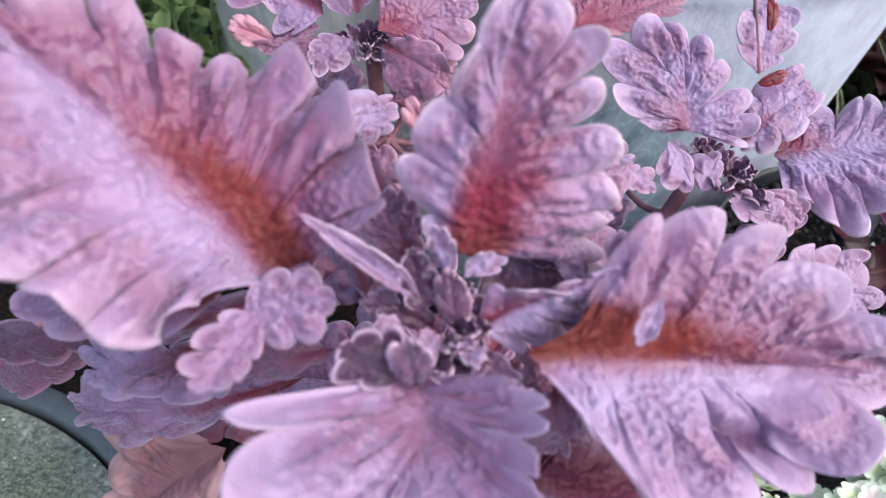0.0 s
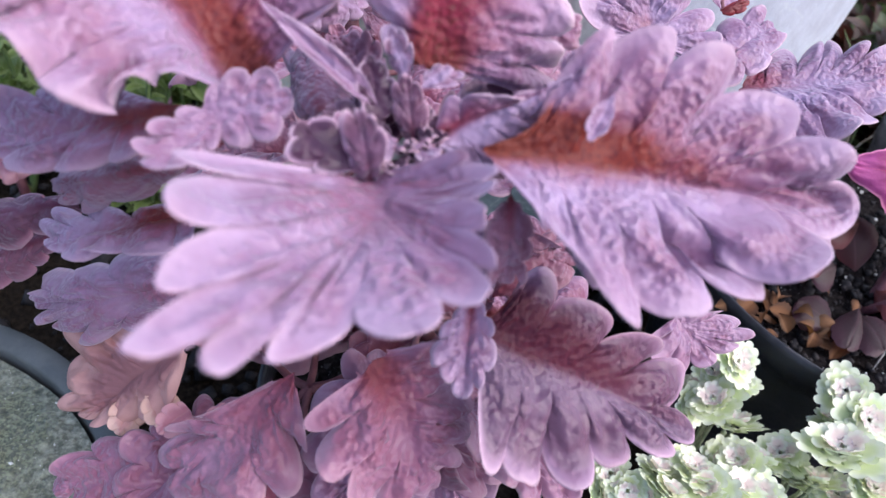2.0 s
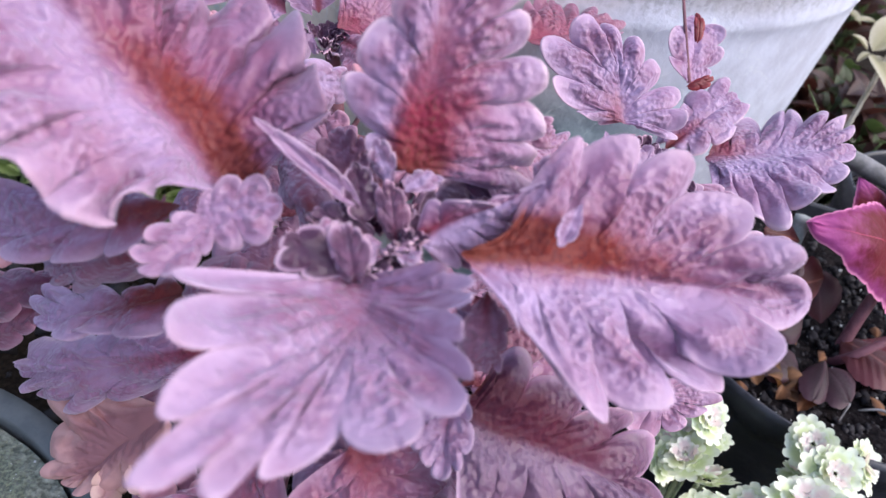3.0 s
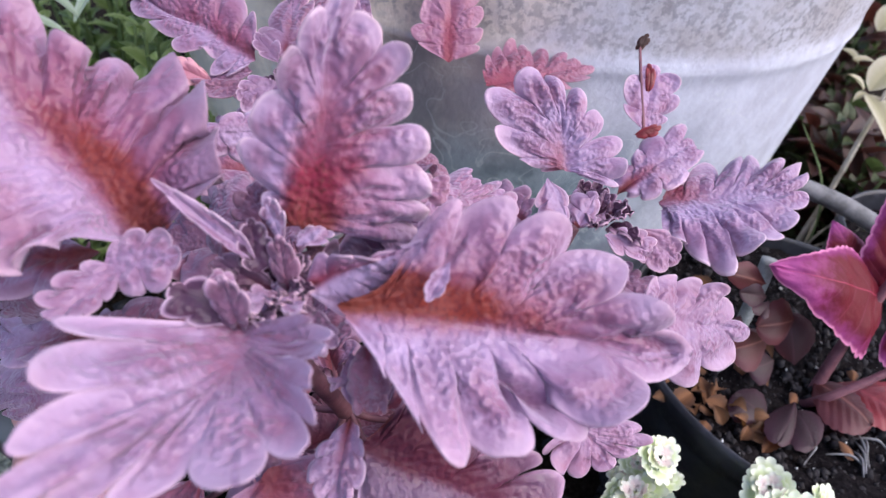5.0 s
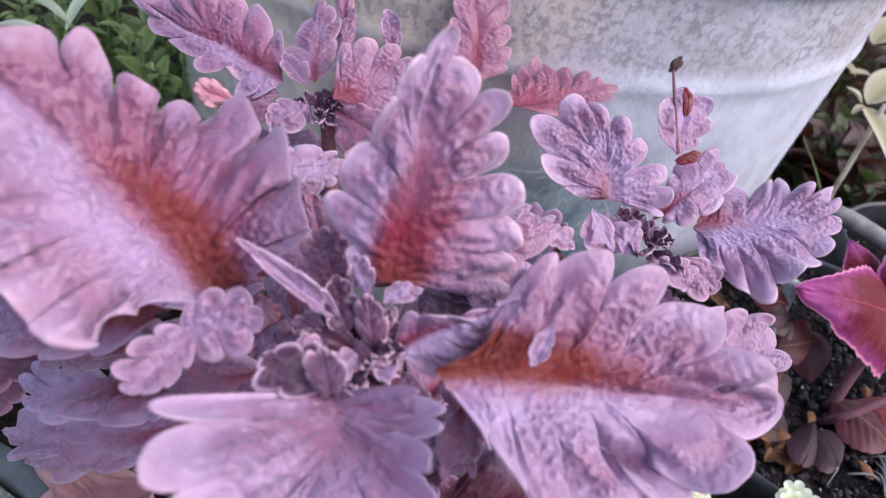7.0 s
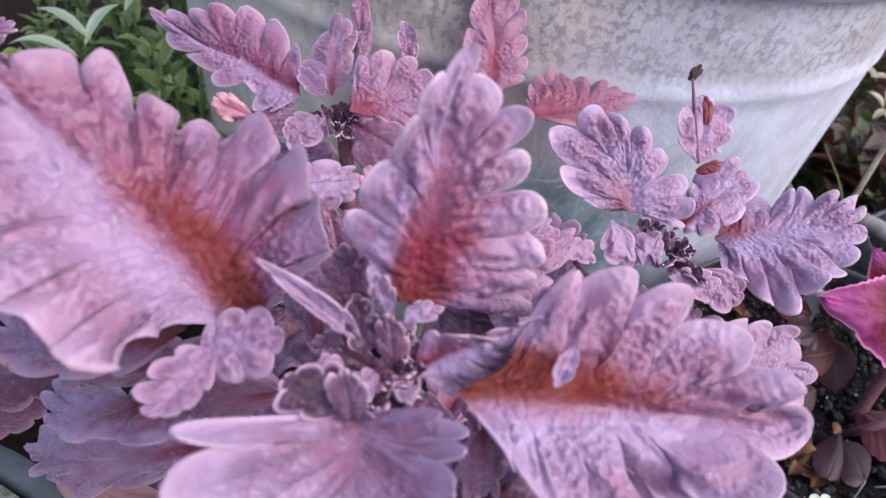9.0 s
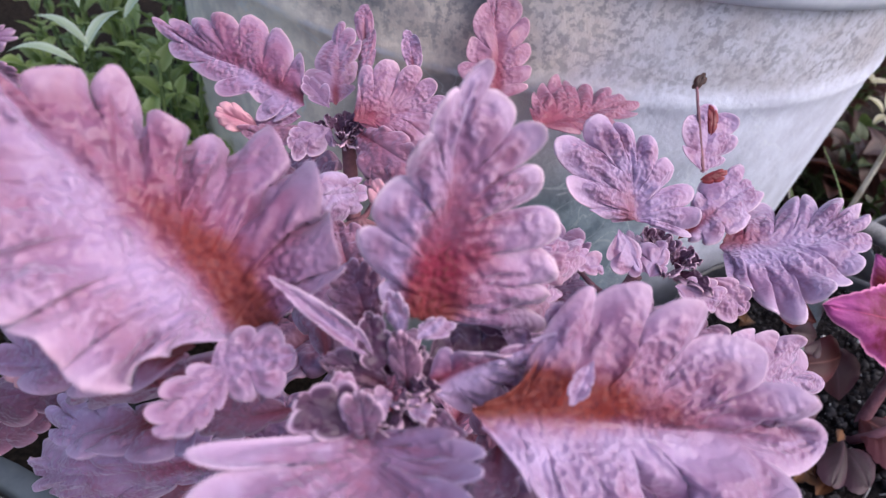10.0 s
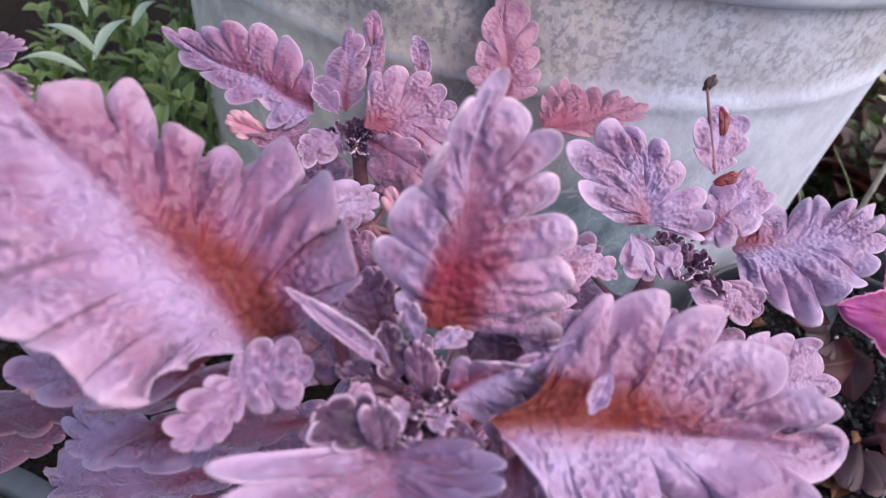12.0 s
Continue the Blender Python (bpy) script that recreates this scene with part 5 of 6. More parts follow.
ruffled_leaf(main_plant, (0.0292, 0.0974, 0.3425), (0.0393, 0.0971, 0.3425), (0.0210, 0.7638, 0.6451),
             [(0.25, 0.25, 0.0), (0.82, 0.27, 0.0), (1.0, 0.0, 0.0), (0.89, -0.23, 0.0), (0.32, -0.24, 0.0)], 2, per=12, cols=16, hue=0.1, core=0.1, wave=0.4, tone=2.5)
ruffled_leaf(main_plant, (0.0188, 0.0917, 0.3457), (0.0231, 0.0945, 0.3485), (-0.6863, 0.5143, 0.5143),
             [(0.37, 0.31, 0.0), (1.0, -0.0, 0.0), (0.82, -0.45, 0.0)], 1, per=12, cols=16, core=0.1, wave=0.4, tone=1.5)
ruffled_leaf(main_plant, (0.0389, 0.1071, 0.3530), (0.0506, 0.1097, 0.3521), (-0.0931, 0.6709, 0.7356),
             [(0.36, 0.26, 0.0), (0.93, 0.28, 0.0), (1.0, -0.0, 0.0), (0.88, -0.37, 0.0), (0.26, -0.29, 0.0)], 2, per=12, cols=16, hue=0.5, core=0.5, wave=0.3, tone=0.8)
ruffled_leaf(main_plant, (0.0487, 0.0899, 0.3503), (0.0428, 0.0913, 0.3535), (-0.4413, -0.7562, -0.4831),
             [(0.31, 0.47, 0.0), (1.0, 0.0, 0.0), (0.81, -0.64, 0.0), (0.22, -0.71, 0.0)], 1, per=12, cols=16, core=0.1, wave=0.3, tone=0.6)
ruffled_leaf(right_sprig, (0.0675, 0.1532, 0.3205), (0.0788, 0.1503, 0.3173), (0.3459, 0.7897, 0.5068),
             [(0.21, 0.32, 0.0), (0.72, 0.41, 0.0), (1.0, 0.0, 0.0), (0.75, -0.24, 0.0), (0.25, -0.33, 0.0)], 2, per=12, cols=16, hue=0.1, core=0.1, wave=0.3, tone=1.0)
ruffled_leaf(main_plant, (-0.0933, 0.1179, 0.2220), (-0.0854, 0.1118, 0.2147), (0.6706, 0.7319, 0.1213),
             [(0.05, 0.30, 0.0), (0.45, 0.48, 0.05), (0.85, 0.34, 0.0), (1.0, 0.0, 0.0), (0.85, -0.34, 0.0), (0.45, -0.48, 0.05), (0.05, -0.30, 0.0)], 3, cut=0.3, core=0, rough=0.6, wave=0.2, per=10, cols=14, material=SALMON)
ruffled_leaf(main_plant, (-0.0840, 0.1207, 0.2281), (-0.0784, 0.1126, 0.2206), (0.8183, 0.5747, -0.0032),
             [(0.05, 0.30, 0.0), (0.45, 0.48, 0.05), (0.85, 0.34, 0.0), (1.0, 0.0, 0.0), (0.85, -0.34, 0.0), (0.45, -0.48, 0.05), (0.05, -0.30, 0.0)], 3, cut=0.3, core=0, rough=0.6, wave=0.2, per=10, cols=14, material=SALMON)
ruffled_leaf(main_plant, (-0.0558, 0.0900, 0.2246), (-0.0535, 0.0791, 0.2190), (0.9461, 0.2833, -0.1568),
             [(0.05, 0.30, 0.0), (0.45, 0.48, 0.05), (0.85, 0.34, 0.0), (1.0, 0.0, 0.0), (0.85, -0.34, 0.0), (0.45, -0.48, 0.05), (0.05, -0.30, 0.0)], 3, cut=0.3, core=0, rough=0.6, wave=0.2, per=10, cols=14, material=SALMON)
ruffled_leaf(main_plant, (-0.0656, 0.0910, 0.2158), (-0.0680, 0.0796, 0.2117), (0.9328, -0.0674, -0.3541),
             [(0.05, 0.30, 0.0), (0.45, 0.48, 0.05), (0.85, 0.34, 0.0), (1.0, 0.0, 0.0), (0.85, -0.34, 0.0), (0.45, -0.48, 0.05), (0.05, -0.30, 0.0)], 3, cut=0.3, core=0, rough=0.6, wave=0.2, per=10, cols=14, material=SALMON)
ruffled_leaf(main_plant, (-0.0282, 0.0744, 0.2414), (-0.0341, 0.0655, 0.2389), (0.8225, -0.4471, -0.3516),
             [(0.05, 0.30, 0.0), (0.45, 0.48, 0.05), (0.85, 0.34, 0.0), (1.0, 0.0, 0.0), (0.85, -0.34, 0.0), (0.45, -0.48, 0.05), (0.05, -0.30, 0.0)], 3, cut=0.3, core=0, rough=0.6, wave=0.2, per=10, cols=14, material=ROSE)
ruffled_leaf(main_plant, (-0.0442, 0.0815, 0.2271), (-0.0520, 0.0738, 0.2260), (0.6662, -0.6020, -0.4401),
             [(0.05, 0.30, 0.0), (0.45, 0.48, 0.05), (0.85, 0.34, 0.0), (1.0, 0.0, 0.0), (0.85, -0.34, 0.0), (0.45, -0.48, 0.05), (0.05, -0.30, 0.0)], 3, cut=0.3, core=0, rough=0.6, wave=0.2, per=10, cols=14, material=ROSE)
ruffled_leaf(main_plant, (-0.0134, 0.0739, 0.2483), (-0.0226, 0.0680, 0.2469), (0.5433, -0.7392, -0.3980),
             [(0.05, 0.30, 0.0), (0.45, 0.48, 0.05), (0.85, 0.34, 0.0), (1.0, 0.0, 0.0), (0.85, -0.34, 0.0), (0.45, -0.48, 0.05), (0.05, -0.30, 0.0)], 3, cut=0.3, core=0, rough=0.6, wave=0.2, per=10, cols=14, material=ROSE)


# young leaves crowd the growing tips
def heart(parent, at, count, reach, size, seed, lean=(0, 0)):
    rs = np.random.RandomState(seed)
    for i in range(count):
        q = i * 2.399 + rs.rand() * 0.5
        out = np.array((math.cos(q) + lean[0], math.sin(q) + lean[1], 0.0))
        k = (i + 1.0) / count
        ln = size * (0.45 + 0.75 * k) * (0.8 + 0.4 * rs.rand())
        rise = 1.25 - 1.1 * k + 0.3 * rs.rand()
        d = unit(out + np.array((0, 0, rise)))
        b = np.array(at) + out * reach * 0.22 + np.array((0, 0, -0.006 * k))
        side = unit(np.cross(d, (0, 0, 1)))
        upn = np.cross(side, d)
        w = ln * (0.34 + 0.14 * rs.rand())
        # high values paint these purple blades darker, putting the shade between them into colour
        leaf(parent, b, b + d * ln, -side * w + upn * w * 0.45, side * w + upn * w * 0.45, 3, 0.15 + 0.35 * rs.rand(), 0.10, 1.4, tone=1.8 + 2.4 * rs.rand())


heart(main_plant, (0.0085, 0.0800, 0.3400), 26, 0.030, 0.0085, 11)
heart(right_sprig, (0.1230, 0.1960, 0.2880), 12, 0.026, 0.013, 12)
heart(rear_sprig, (-0.0150, 0.2340, 0.3060), 12, 0.022, 0.010, 13)


# older leaves lower down the stems
def whorl(parent, at, count, turn, length, drop, hue, seed):
    rs = np.random.RandomState(seed)
    for i in range(count):
        q = turn + 2 * math.pi * i / count + (rs.rand() - 0.5) * 0.5
        out = np.array((math.cos(q), math.sin(q), 0.0))
        ln = length * (0.8 + 0.4 * rs.rand())
        d = unit(out + np.array((0, 0, -drop + 0.25 * (rs.rand() - 0.5))))
        b = np.array(at) + out * 0.022
        side = unit(np.cross(d, (0, 0, 1)))
        upn = np.cross(side, d)
        w = ln * (0.36 + 0.12 * rs.rand())
        leaf(parent, b, b + d * ln, -side * w + upn * w * 0.2, side * w + upn * w * 0.2, 5, hue * (0.6 + 0.6 * rs.rand()), 0.10, 1.2, stalk=at)


whorl(main_plant, (0.028, 0.118, 0.240), 6, 0.1, 0.050, 0.25, 0.5, 22)
whorl(main_plant, (0.032, 0.135, 0.200), 5, 0.8, 0.050, 0.35, 0.55, 23)
whorl(main_plant, (-0.010, 0.100, 0.215), 6, 0.5, 0.055, 0.20, 0.9, 28)
whorl(right_sprig, (0.100, 0.190, 0.232), 5, 0.3, 0.040, 0.25, 0.3, 24)
whorl(right_sprig, (0.112, 0.198, 0.262), 4, 0.9, 0.030, 0.10, 0.3, 25)
whorl(rear_sprig, (-0.004, 0.222, 0.270), 6, 0.4, 0.044, 0.15, 0.6, 26)
whorl(rear_sprig, (0.002, 0.212, 0.232), 6, 1.0, 0.055, 0.25, 0.7, 27)

# ---- magenta coleus in the black pot ----
red = plant("coleus_plant", (0.297, 0.222, 0.150), "magenta coleus with dark red leaf hearts in the black pot", "plant", "coleus plants")
tube("stem", [(0.297, 0.222, 0.146), (0.305, 0.236, 0.19), (0.318, 0.250, 0.246)], [0.0038, 0.0033, 0.0025], STEM, red, label="reddish brown stem")
tube("stem", [(0.290, 0.220, 0.146), (0.300, 0.212, 0.17), (0.345, 0.222, 0.205)], [0.003, 0.0026, 0.002], STEM, red, label="reddish brown stem")


def red_leaf(base, tip, left, right, material, teeth=9, arch=0.1, broad=True):
    """A smooth pointed leaf with a finely toothed edge."""
    B, T, SL, SR = (np.asarray(v, float) for v in (base, tip, left, right))
    X = T - B
    N = unit(np.cross(X, SL - SR)) * (1 if arch > 0 else -1)
    rows, half = teeth * 4 + 1, 8
    t = np.linspace(0, 1, rows)[:, None]
    us = np.linspace(-1, 1, 2 * half + 1)[None, :]
    w = 1.2 * (1 - t) ** 0.9 * (1 - np.exp(-t / 0.10)) + 0.002 if broad else np.sin(math.pi * np.clip(t, 0.002, 0.998) ** 0.85) ** 0.6
    saw = 1 - 0.055 * np.abs(us) ** 4 * (1 - np.abs(np.sin(math.pi * t * teeth)) ** 0.7)
    y = us * w * saw * 1.12
    wl = (np.linalg.norm(SL) + np.linalg.norm(SR)) / 2
    P = B + X * (t + 0.03 * np.abs(us))[..., None] + N * (abs(arch) * np.linalg.norm(X) * 4 * t * (1 - t))[..., None]
    P = P + np.where((y < 0)[..., None], SL, SR) * np.abs(y)[..., None]
    seam = np.cos((t * 7 - np.abs(us) * 1.6) * 2 * math.pi) * np.sin(math.pi * np.abs(us)) * 0.02 * wl
    lift = seam - np.exp(-(us / 0.12) ** 2) * 0.05 * wl - np.clip(np.abs(us) - 0.7, 0, 1) * 0.25 * wl + np.array([noise.noise(Vector(p * 60)) for p in P.reshape(-1, 3)]).reshape(y.shape) * 0.10 * wl
    P = P + N * lift[..., None]
    uv = np.stack([np.broadcast_to(t, y.shape), np.broadcast_to(0.5 + 0.5 * us, y.shape)], -1).reshape(-1, 2)
    return under(mesh_object("leaf", P.reshape(-1, 3), grid_faces(rows, 2 * half + 1), material, uvs=uv), red)


red_leaf((0.3153, 0.2436, 0.2195), (0.2345, 0.2313, 0.2419), (0.0101, -0.0193, -0.0369), (-0.0043, 0.0242, 0.0119), MAGENTA, 13, 0.10)
red_leaf((0.3208, 0.2451, 0.2143), (0.3208, 0.2961, 0.2733), (-0.0185, 0.0093, -0.0030), (0.0341, 0.0106, 0.0047), MAGENTA, 12, 0.10)
red_leaf((0.3212, 0.2375, 0.2131), (0.3531, 0.2194, 0.1959), (-0.0088, -0.0124, -0.0214), (0.0215, 0.0114, 0.0097), MAGENTA, 10, -0.10)
red_leaf((0.3055, 0.2670, 0.2225), (0.2910, 0.2830, 0.2393), (-0.0129, 0.0014, -0.0040), (0.0110, 0.0052, 0.0032), MAGENTA, 7, 0.10)
red_leaf((0.2965, 0.2274, 0.1610), (0.3159, 0.1969, 0.1660), (0.0170, 0.0091, -0.0036), (-0.0131, -0.0179, -0.0016), RUST, 7, 0.10, broad=False)
red_leaf((0.3121, 0.2287, 0.1610), (0.3417, 0.2009, 0.1660), (0.0206, 0.0141, -0.0041), (-0.0087, -0.0154, -0.0021), RED_BROWN, 7, 0.10, broad=False)
red_leaf((0.2846, 0.2337, 0.1661), (0.2745, 0.2501, 0.1916), (-0.0106, 0.0066, -0.0015), (0.0115, 0.0038, 0.0056), PINKISH, 5, 0.10, broad=False)
red_leaf((0.2782, 0.2099, 0.1610), (0.2540, 0.1775, 0.1660), (0.0022, -0.0079, -0.0040), (-0.0130, -0.0019, -0.0020), PINKISH, 5, 0.10, broad=False)
red_leaf((0.2561, 0.1955, 0.1610), (0.2393, 0.2070, 0.1660), (-0.0117, -0.0080, -0.0021), (0.0083, 0.0104, -0.0001), PINKISH, 4, 0.10, broad=False)
red_leaf((0.2758, 0.2037, 0.1610), (0.2750, 0.1783, 0.1660), (0.0133, 0.0065, -0.0026), (-0.0115, -0.0124, -0.0006), PINKISH, 4, 0.10, broad=False)
red_leaf((0.2400, 0.2362, 0.2252), (0.2147, 0.2323, 0.2331), (-0.0030, -0.0023, -0.0055), (-0.0017, 0.0067, 0.0050), RUST, 3, 0.10, broad=False)
red_leaf((0.2410, 0.2312, 0.2195), (0.2244, 0.2293, 0.2230), (-0.0016, -0.0047, -0.0035), (-0.0016, 0.0033, 0.0057), PINKISH, 3, 0.10, broad=False)
red_leaf((0.2427, 0.2302, 0.2186), (0.2364, 0.2216, 0.2155), (0.0007, -0.0044, -0.0021), (-0.0074, -0.0016, 0.0002), PINKISH, 3, 0.10, broad=False)
red_leaf((0.2694, 0.2375, 0.1994), (0.2464, 0.2314, 0.1974), (-0.0015, -0.0078, -0.0082), (-0.0013, 0.0080, 0.0100), RUST, 4, 0.10, broad=False)
red_leaf((0.2618, 0.2376, 0.1833), (0.2363, 0.2261, 0.1823), (-0.0013, -0.0120, -0.0090), (-0.0089, 0.0027, 0.0071), RUST, 4, 0.10, broad=False)
red_leaf((0.2667, 0.2290, 0.1739), (0.2500, 0.2222, 0.1717), (0.0007, -0.0079, -0.0072), (-0.0064, 0.0037, 0.0055), PINKISH, 4, 0.10, broad=False)
red_leaf((0.2285, 0.2249, 0.2107), (0.2245, 0.2134, 0.2046), (0.0055, -0.0005, -0.0049), (-0.0080, -0.0022, -0.0008), PINKISH, 3, 0.10, broad=False)
# ---- leaf litter and crumbs in the pots ----
LITTER = [blade_mesh("dead_leaf", 0.015, 0.010, DEAD, 0.7, 0.12, 1), blade_mesh("dead_leaf", 0.012, 0.007, DEAD, -0.5, 0.2, 1), blade_mesh("dead_leaf", 0.009, 0.008, DEAD, 0.9, 0.3, 1)]
rs = np.random.RandomState(31)
for i in range(16):
    q, r = rs.rand() * 6.3, 0.072 * math.sqrt(rs.rand())
    ob = new("dead_leaf", LITTER[i % 3])
    ob.matrix_world = pose(0.269 + r * math.cos(q), 0.230 + r * math.sin(q), 0.157 + 0.003 * rs.rand(), rs.rand() * 30 - 15, rs.rand() * 40 - 20, rs.rand() * 360)
    tagged(ob, "curled orange-brown dead leaf on the dark soil", "dead leaf", "leaf litter")
for i, (x, y) in enumerate([(0.204, 0.216), (0.226, 0.196), (0.233, 0.214), (0.220, 0.222), (0.246, 0.196), (0.238, 0.182), (0.250, 0.180), (0.205, 0.207), (0.214, 0.196), (0.222, 0.203), (0.212, 0.214), (0.230, 0.190), (0.224, 0.216), (0.219, 0.190), (0.235, 0.200), (0.209, 0.224), (0.229, 0.208), (0.240, 0.188), (0.216, 0.208)]):
    ob = new("dead_leaf", LITTER[i % 3])
    ob.matrix_world = pose(x, y, 0.158 + 0.0012 * (i % 5), 24 * (i % 3) - 20, 28 - 17 * (i % 4), 67 * i) @ Matrix.Diagonal((1.0 + 0.1 * (i % 5), 0.9 + 0.12 * (i % 4), 1, 1))
    tagged(ob, "curled orange-brown dead leaf on the dark soil", "dead leaf", "leaf litter")
rs = np.random.RandomState(36)
for i in range(8):
    x, y, q = 0.262 + 0.075 * rs.rand(), 0.168 + 0.035 * rs.rand(), rs.rand() * 6.28
    d = np.array((math.cos(q), math.sin(q), 0)) * (0.008 + 0.010 * rs.rand())
    o = np.array((x, y, 0.1575))
    twig = tube("twig", [o - d, o + np.array((0.003 * rs.rand(), 0.003 * rs.rand(), 0.003)), o + d], [0.0006, 0.0008, 0.0004], GREY_WOOD, sides=6)
    tagged(twig, "thin dry grey-brown twig on the dark soil", "twig", "dry twigs")


def in_pot(cx, cy, r, z):
    return lambda a, b: (cx + r * math.sqrt(a) * math.cos(6.2832 * b), cy + r * math.sqrt(a) * math.sin(6.2832 * b), z)


CRUMB = speckled("soil_crumb", (0.006, 0.005, 0.007), (0.024, 0.021, 0.025), 90, 0.8, 0.4)
PERLITE = speckled("pale_grit", (0.45, 0.46, 0.46), (0.75, 0.76, 0.76), 90, 0.7, 0.4)
crumbs("soil_crumbs", 1700, in_pot(0.303, 0.249, 0.109, 0.156), CRUMB, 0.0022, 41, "dark crumbs of potting soil", "soil")
crumbs("pale_grit", 80, in_pot(0.303, 0.249, 0.107, 0.158), PERLITE, 0.0009, 42, "pale grit scattered on dark soil", "grit")
crumbs("pale_grit", 420, in_pot(-0.22, 0.035, 0.138, 0.1265), PERLITE, 0.0007, 43, "pale grit scattered on mossy soil", "grit")
crumbs("soil_crumbs", 500, in_pot(0.035, 0.150, 0.068, 0.137), CRUMB, 0.0022, 44, "dark crumbs of potting soil", "soil")
crumbs("soil_crumbs", 1500, lambda a, b: (-0.35 + 0.8 * a, 0.0 + 0.5 * b, 0.008), CRUMB, 0.005, 45, "dark clods and leaf mould on the ground", "soil")

# ---- variegated creeping plant by the black pot ----
MINT_LEAF = [scallop_mesh("leaf", 0.0052, MINT, 7, 0.1), scallop_mesh("leaf", 0.0043, MINT, 6, 0.15)]
BLUSH_LEAF = [scallop_mesh("leaf", 0.0026, BLUSH, 6, 0.2)]
MINT_STEM = speckled("mint_stem", (0.30, 0.36, 0.20), (0.50, 0.52, 0.34), 90)


def rosette(parent, at, size, tilt, seed):
    rs = np.random.RandomState(seed)
    t = Matrix.Translation(at) @ Euler((radians(tilt[0]), radians(tilt[1]), rs.rand() * 6)).to_matrix().to_4x4()
    for ring, (count, pitch, k, meshes) in enumerate(((6, 5, 1.0, MINT_LEAF), (4, 22, 0.8, MINT_LEAF), (4, 30, 1.1, BLUSH_LEAF))):
        for i in range(count):
            yaw = 360 * i / count + 31 * ring + rs.rand() * 18
            m = t @ pose(0, 0, 0.0012 * ring, 0, 0, yaw) @ pose(0, 0.0006, 0, pitch + rs.rand() * 14, 0, 0) @ Matrix.Diagonal((size * k, size * k, size * k, 1))
            ob = new("leaf", meshes[i % len(meshes)])
            ob.matrix_world = m
            under(ob, parent)


def creeping(at, spots, seed):
    rs = np.random.RandomState(seed)
    ob = plant("creeping_plant", at, "creeping plant with scalloped pale green and white leaves", "plant", "pale creeping plants")
    for x, y, z, k in spots:
        tube("stem", [(at[0] + rs.rand() * 0.02, at[1] + rs.rand() * 0.02, at[2]), ((at[0] + x) / 2 + 0.006 * rs.rand(), (at[1] + y) / 2, (at[2] + z) / 2 + 0.012), (x, y, z)],
             [0.0012, 0.0011, 0.0009], MINT_STEM, ob, 7)
        rosette(ob, (x, y, z), k * 1.25, (rs.rand() * 40 + 4, rs.rand() * 40 - 20), int(rs.rand() * 9999))


creeping((0.2005, 0.1605, 0.0000), [(0.1648, 0.1318, 0.1749, 1.2), (0.1714, 0.1448, 0.1888, 1.0), (0.1761, 0.1400, 0.1776, 0.9), (0.1667, 0.1483, 0.1775, 0.7), (0.1584, 0.1363, 0.1643, 0.9), (0.1664, 0.1474, 0.1623, 0.8), (0.1881, 0.1365, 0.1473, 1.3), (0.1862, 0.1153, 0.1542, 1.2), (0.2048, 0.1219, 0.1491, 1.2)], 51)
creeping((0.2450, 0.1330, 0.0000), [(0.2358, 0.1460, 0.1706, 1.2), (0.2195, 0.1129, 0.1706, 1.7), (0.2390, 0.1312, 0.1704, 1.3), (0.2451, 0.1158, 0.1629, 1.3), (0.2318, 0.1356, 0.1595, 0.9), (0.2151, 0.1078, 0.1507, 1.1), (0.2407, 0.1058, 0.1523, 1.2), (0.2631, 0.1418, 0.1631, 1.2), (0.2173, 0.1189, 0.1337, 1.2), (0.2397, 0.1130, 0.1308, 1.2)], 52)
creeping((0.1710, 0.1219, 0.0000), [(0.1477, 0.1004, 0.1695, 1.0), (0.1485, 0.1107, 0.1586, 0.8), (0.1326, 0.1002, 0.1672, 0.9), (0.1517, 0.0928, 0.1695, 1.1), (0.1157, 0.1035, 0.1610, 0.9), (0.1214, 0.0961, 0.1615, 0.8), (0.1336, 0.0890, 0.1703, 1.0), (0.1659, 0.0950, 0.1665, 1.2), (0.1756, 0.1105, 0.1621, 1.0), (0.1710, 0.1154, 0.1521, 1.0), (0.1784, 0.0955, 0.1617, 1.1), (0.1118, 0.0968, 0.1537, 1.0), (0.1350, 0.1011, 0.1471, 1.0)], 53)
# a broad pale leaf under the creeping stems
BROAD = scallop_mesh("leaf", 0.013, PALE_GREEN, 5, 0.15)
broad = plant("weed", (0.199, 0.154, 0), "broad pale grey-green leaf low beside the black pot", "weed")
tube("stem", [(0.199, 0.154, 0), (0.202, 0.152, 0.07), (0.196, 0.148, 0.126)], [0.002, 0.0018, 0.0014], MINT_STEM, broad, 7)
set_leaf(BROAD, broad, (0.196, 0.148, 0.126), 10, 14)
# ---- green weeds beside the tub ----
WEED = [blade_mesh("leaf", 0.022, 0.014, GREEN, 0.3, 0.15, 1), blade_mesh("leaf", 0.017, 0.011, GREEN, 0.4, 0.25, 1), blade_mesh("leaf", 0.026, 0.012, GREEN, 0.25, 0.1, 1)]
BLADE = [blade_mesh("leaf", 0.085, 0.018, PALE_GREEN, 0.35, 0.18, 0, 18, 4, 0.9)]
WEED_STEM = speckled("weed_stem", (0.09, 0.15, 0.05), (0.17, 0.22, 0.09), 80)


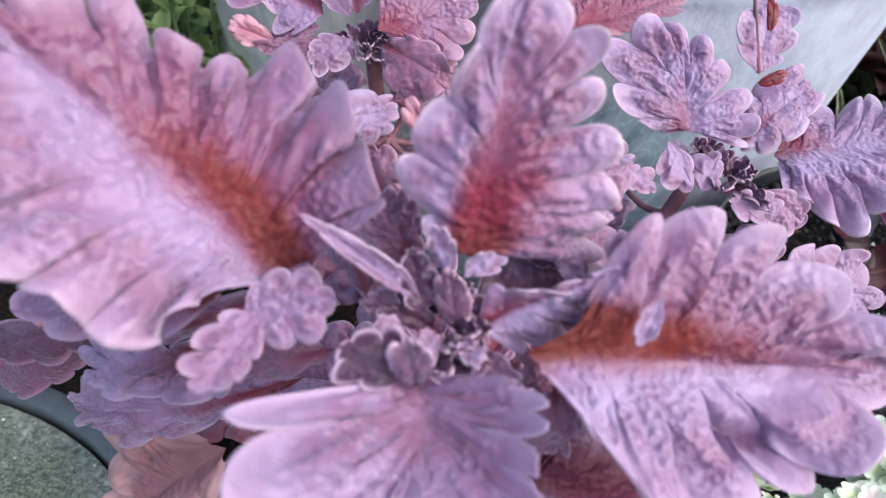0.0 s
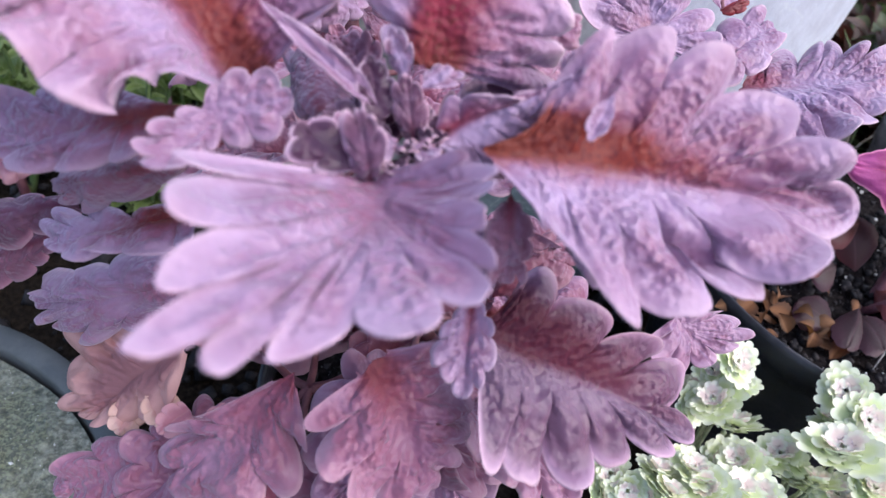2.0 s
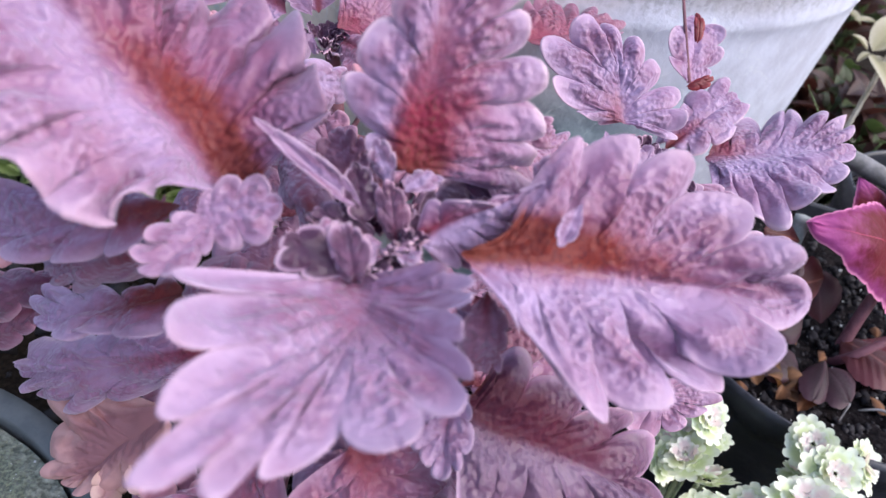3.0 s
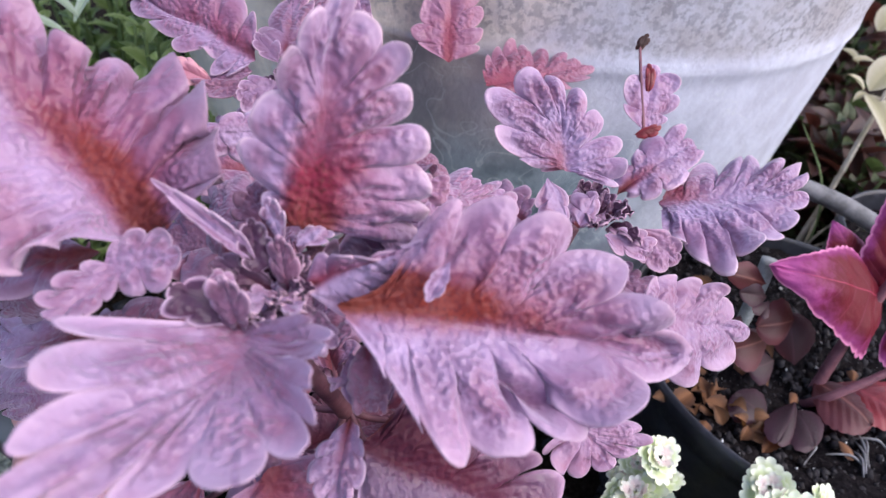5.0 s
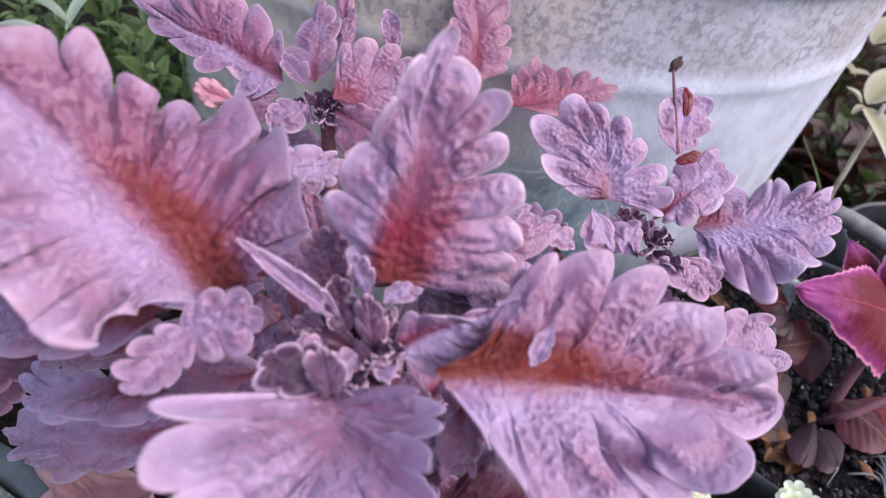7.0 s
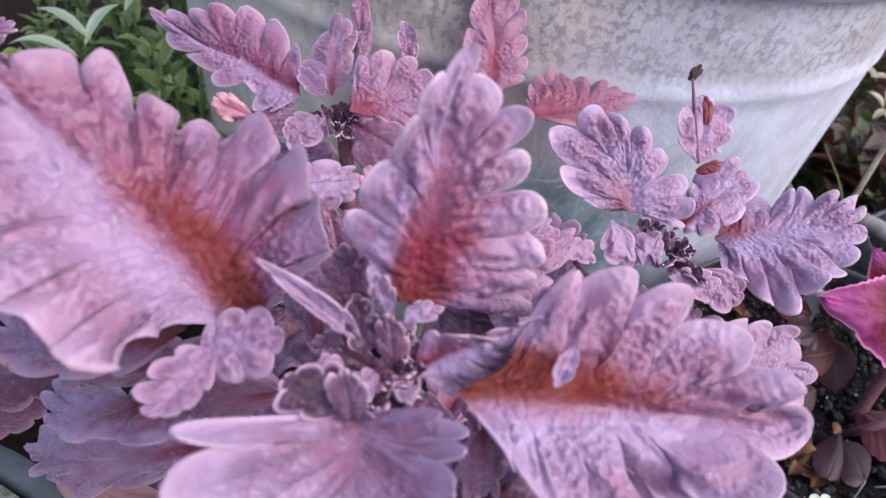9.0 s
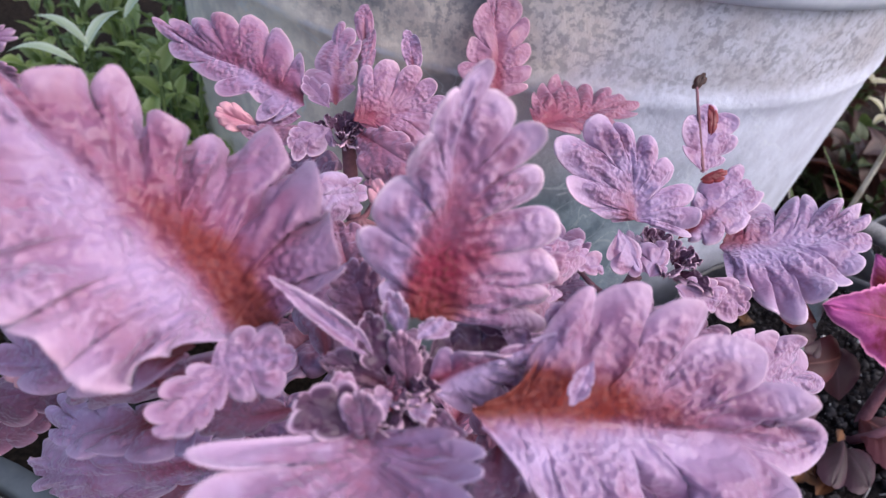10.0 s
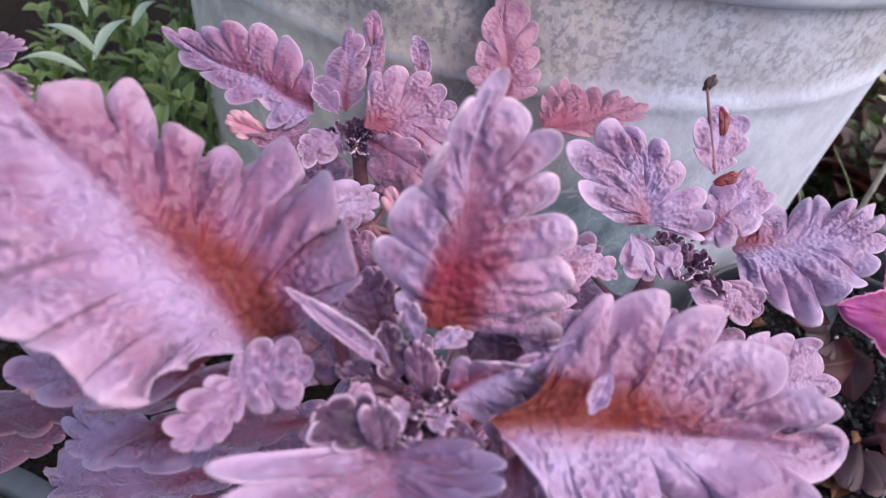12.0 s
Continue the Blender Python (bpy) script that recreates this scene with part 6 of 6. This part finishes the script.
def weed(at, height, spread, seed, stems=5, label="leafy green weed growing beside the tub", meshes=None):
    meshes = meshes or WEED
    rs = np.random.RandomState(seed)
    ob = plant("weed", at, label, "weed", "green weeds")
    for k in range(stems):
        q = rs.rand() * 6.28
        top = np.array(at) + np.array((math.cos(q) * spread * rs.rand(), math.sin(q) * spread * rs.rand(), height * (0.6 + 0.45 * rs.rand())))
        midp = (np.array(at) + top) / 2 + np.array((0.01 * math.cos(q), 0.01 * math.sin(q), 0.01))
        tube("stem", [np.array(at), midp, top], [0.0022, 0.0018, 0.0011], WEED_STEM, ob, 7)
        for i in range(15):
            f = 0.25 + 0.75 * i / 14
            c = np.array(at) * (1 - f) ** 2 + 2 * midp * f * (1 - f) + top * f * f
            set_leaf(meshes[int(rs.rand() * len(meshes))], ob, c, i * 137 + rs.rand() * 40, 5 + 50 * rs.rand() * f, 0.7 + 0.6 * rs.rand(), rs.rand() * 40 - 20)
    return ob


for i, (x, y, h) in enumerate([(-0.225, 0.450, 0.19), (-0.175, 0.475, 0.215), (-0.265, 0.500, 0.20), (-0.205, 0.545, 0.23), (-0.150, 0.420, 0.14), (-0.305, 0.470, 0.17), (-0.255, 0.590, 0.25), (-0.18, 0.39, 0.10), (-0.285, 0.415, 0.15), (-0.235, 0.475, 0.17), (-0.20, 0.415, 0.165), (-0.14, 0.455, 0.17), (-0.32, 0.53, 0.22), (-0.16, 0.52, 0.24), (-0.22, 0.62, 0.29), (-0.30, 0.64, 0.29)]):
    weed((x, y, 0), h, 0.05, 60 + i)
lily = plant("weed", (-0.235, 0.440, 0), "pale green strap-leaved weed beside the tub", "weed", "green weeds")
tube("stem", [(-0.235, 0.440, 0), (-0.230, 0.438, 0.10), (-0.222, 0.436, 0.196)], [0.003, 0.0025, 0.002], WEED_STEM, lily)
set_leaf(BLADE[0], lily, (-0.2235, 0.4533, 0.2004), 86, -3, 0.61, 0)
set_leaf(BLADE[0], lily, (-0.2167, 0.4614, 0.2109), 73, 12, 0.54, 0)
set_leaf(BLADE[0], lily, (-0.2267, 0.4480, 0.1935), 150, -17, 0.25, 0)
set_leaf(BLADE[0], lily, (-0.2204, 0.4587, 0.2072), -22, 22, 0.52, 0)
set_leaf(BLADE[0], lily, (-0.2374, 0.4998, 0.2224), 27, 18, 0.30, 0)
set_leaf(BLADE[0], lily, (-0.1945, 0.4748, 0.2301), -17, 12, 0.39, 0)

# ---- cream-leaved plant and dry grass by the tub ----
CREAM_LEAF = [blade_mesh("leaf", 0.075, 0.036, CREAM, 0.25, 0.12, 0, 18, 5, 0.75), blade_mesh("leaf", 0.045, 0.022, CREAM, 0.5, 0.1, 0, 14, 5, 0.75)]
cream = plant("shrub", (0.425, 0.480, 0), "small shrub with creamy white leaves beside the tub", "shrub")
tube("stem", [(0.425, 0.480, 0), (0.432, 0.486, 0.12), (0.428, 0.488, 0.235)], [0.003, 0.0026, 0.002], STRAW, cream)
set_leaf(CREAM_LEAF[0], cream, (0.4192, 0.4972, 0.2262), -170, -25, 0.70, 0)
set_leaf(CREAM_LEAF[0], cream, (0.4213, 0.4988, 0.2283), -50, 17, 0.80, 0)
set_leaf(CREAM_LEAF[1], cream, (0.4165, 0.4987, 0.2276), 60, 25, 0.45, 0)
set_leaf(CREAM_LEAF[1], cream, (0.4191, 0.4978, 0.2269), 117, -32, 0.32, 0)
set_leaf(CREAM_LEAF[0], cream, (0.4163, 0.5347, 0.2387), -97, -1, 0.30, 0)
set_leaf(CREAM_LEAF[0], cream, (0.4485, 0.5711, 0.2538), -49, 15, 0.72, 0)
set_leaf(CREAM_LEAF[1], cream, (0.4114, 0.5506, 0.2411), -151, -14, 0.50, 0)
grass = plant("grass_tuft", (0.40, 0.42, 0), "tuft of thin green and straw-coloured grass", "grass")
rs = np.random.RandomState(77)
for i in range(13):
    q = rs.rand() * 6.28
    d = np.array((math.cos(q), math.sin(q), 0)) * (0.02 + 0.07 * rs.rand())
    h = 0.10 + 0.12 * rs.rand()
    o = np.array((0.39 + 0.06 * rs.rand(), 0.42 + 0.06 * rs.rand(), 0))
    tube("blade", [o, o + d * 0.35 + np.array((0, 0, h * 0.7)), o + d + np.array((0, 0, h))], [0.0013, 0.0011, 0.0003], STRAW if i % 2 else WEED_STEM, grass, 5)
# weeds added to fill the dark gap, shade put into their leaf colours
SHADE_LEAF = [blade_mesh("leaf", 0.05, 0.024, DARK_LEAF, 0.3, 0.15), blade_mesh("leaf", 0.036, 0.020, SHADE_GREEN, 0.3, 0.2)]
for i, (x, y, h) in enumerate([(0.47, 0.50, 0.12), (0.52, 0.56, 0.15), (0.45, 0.60, 0.13), (0.56, 0.48, 0.10), (0.50, 0.42, 0.10), (0.60, 0.62, 0.2), (0.46, 0.53, 0.16), (0.50, 0.72, 0.16), (0.58, 0.78, 0.2), (0.66, 0.70, 0.2), (0.54, 0.66, 0.14), (0.62, 0.86, 0.25), (0.70, 0.92, 0.25)]):
    weed((x, y, 0), h, 0.06, 90 + i, 6, "low weed behind the pots, red and green leaves darkened for shade", SHADE_LEAF)
stick = tube("stick", [P for P in ((0.300, 0.352, 0.2195), (0.335, 0.340, 0.2145), (0.375, 0.322, 0.2035))], [0.006, 0.0065, 0.006], GREY_WOOD, sides=12)
tagged(stick, "weathered grey stick lying across the pot rim", "stick")

stub = tube("stalk", [(0.240, 0.234, 0.152), (0.2395, 0.236, 0.20), (0.2405, 0.2449, 0.2353)], [0.0042, 0.004, 0.0046], PALE_WOOD, sides=12)
tagged(stub, "cut grey stalk standing in the dark soil", "stalk")
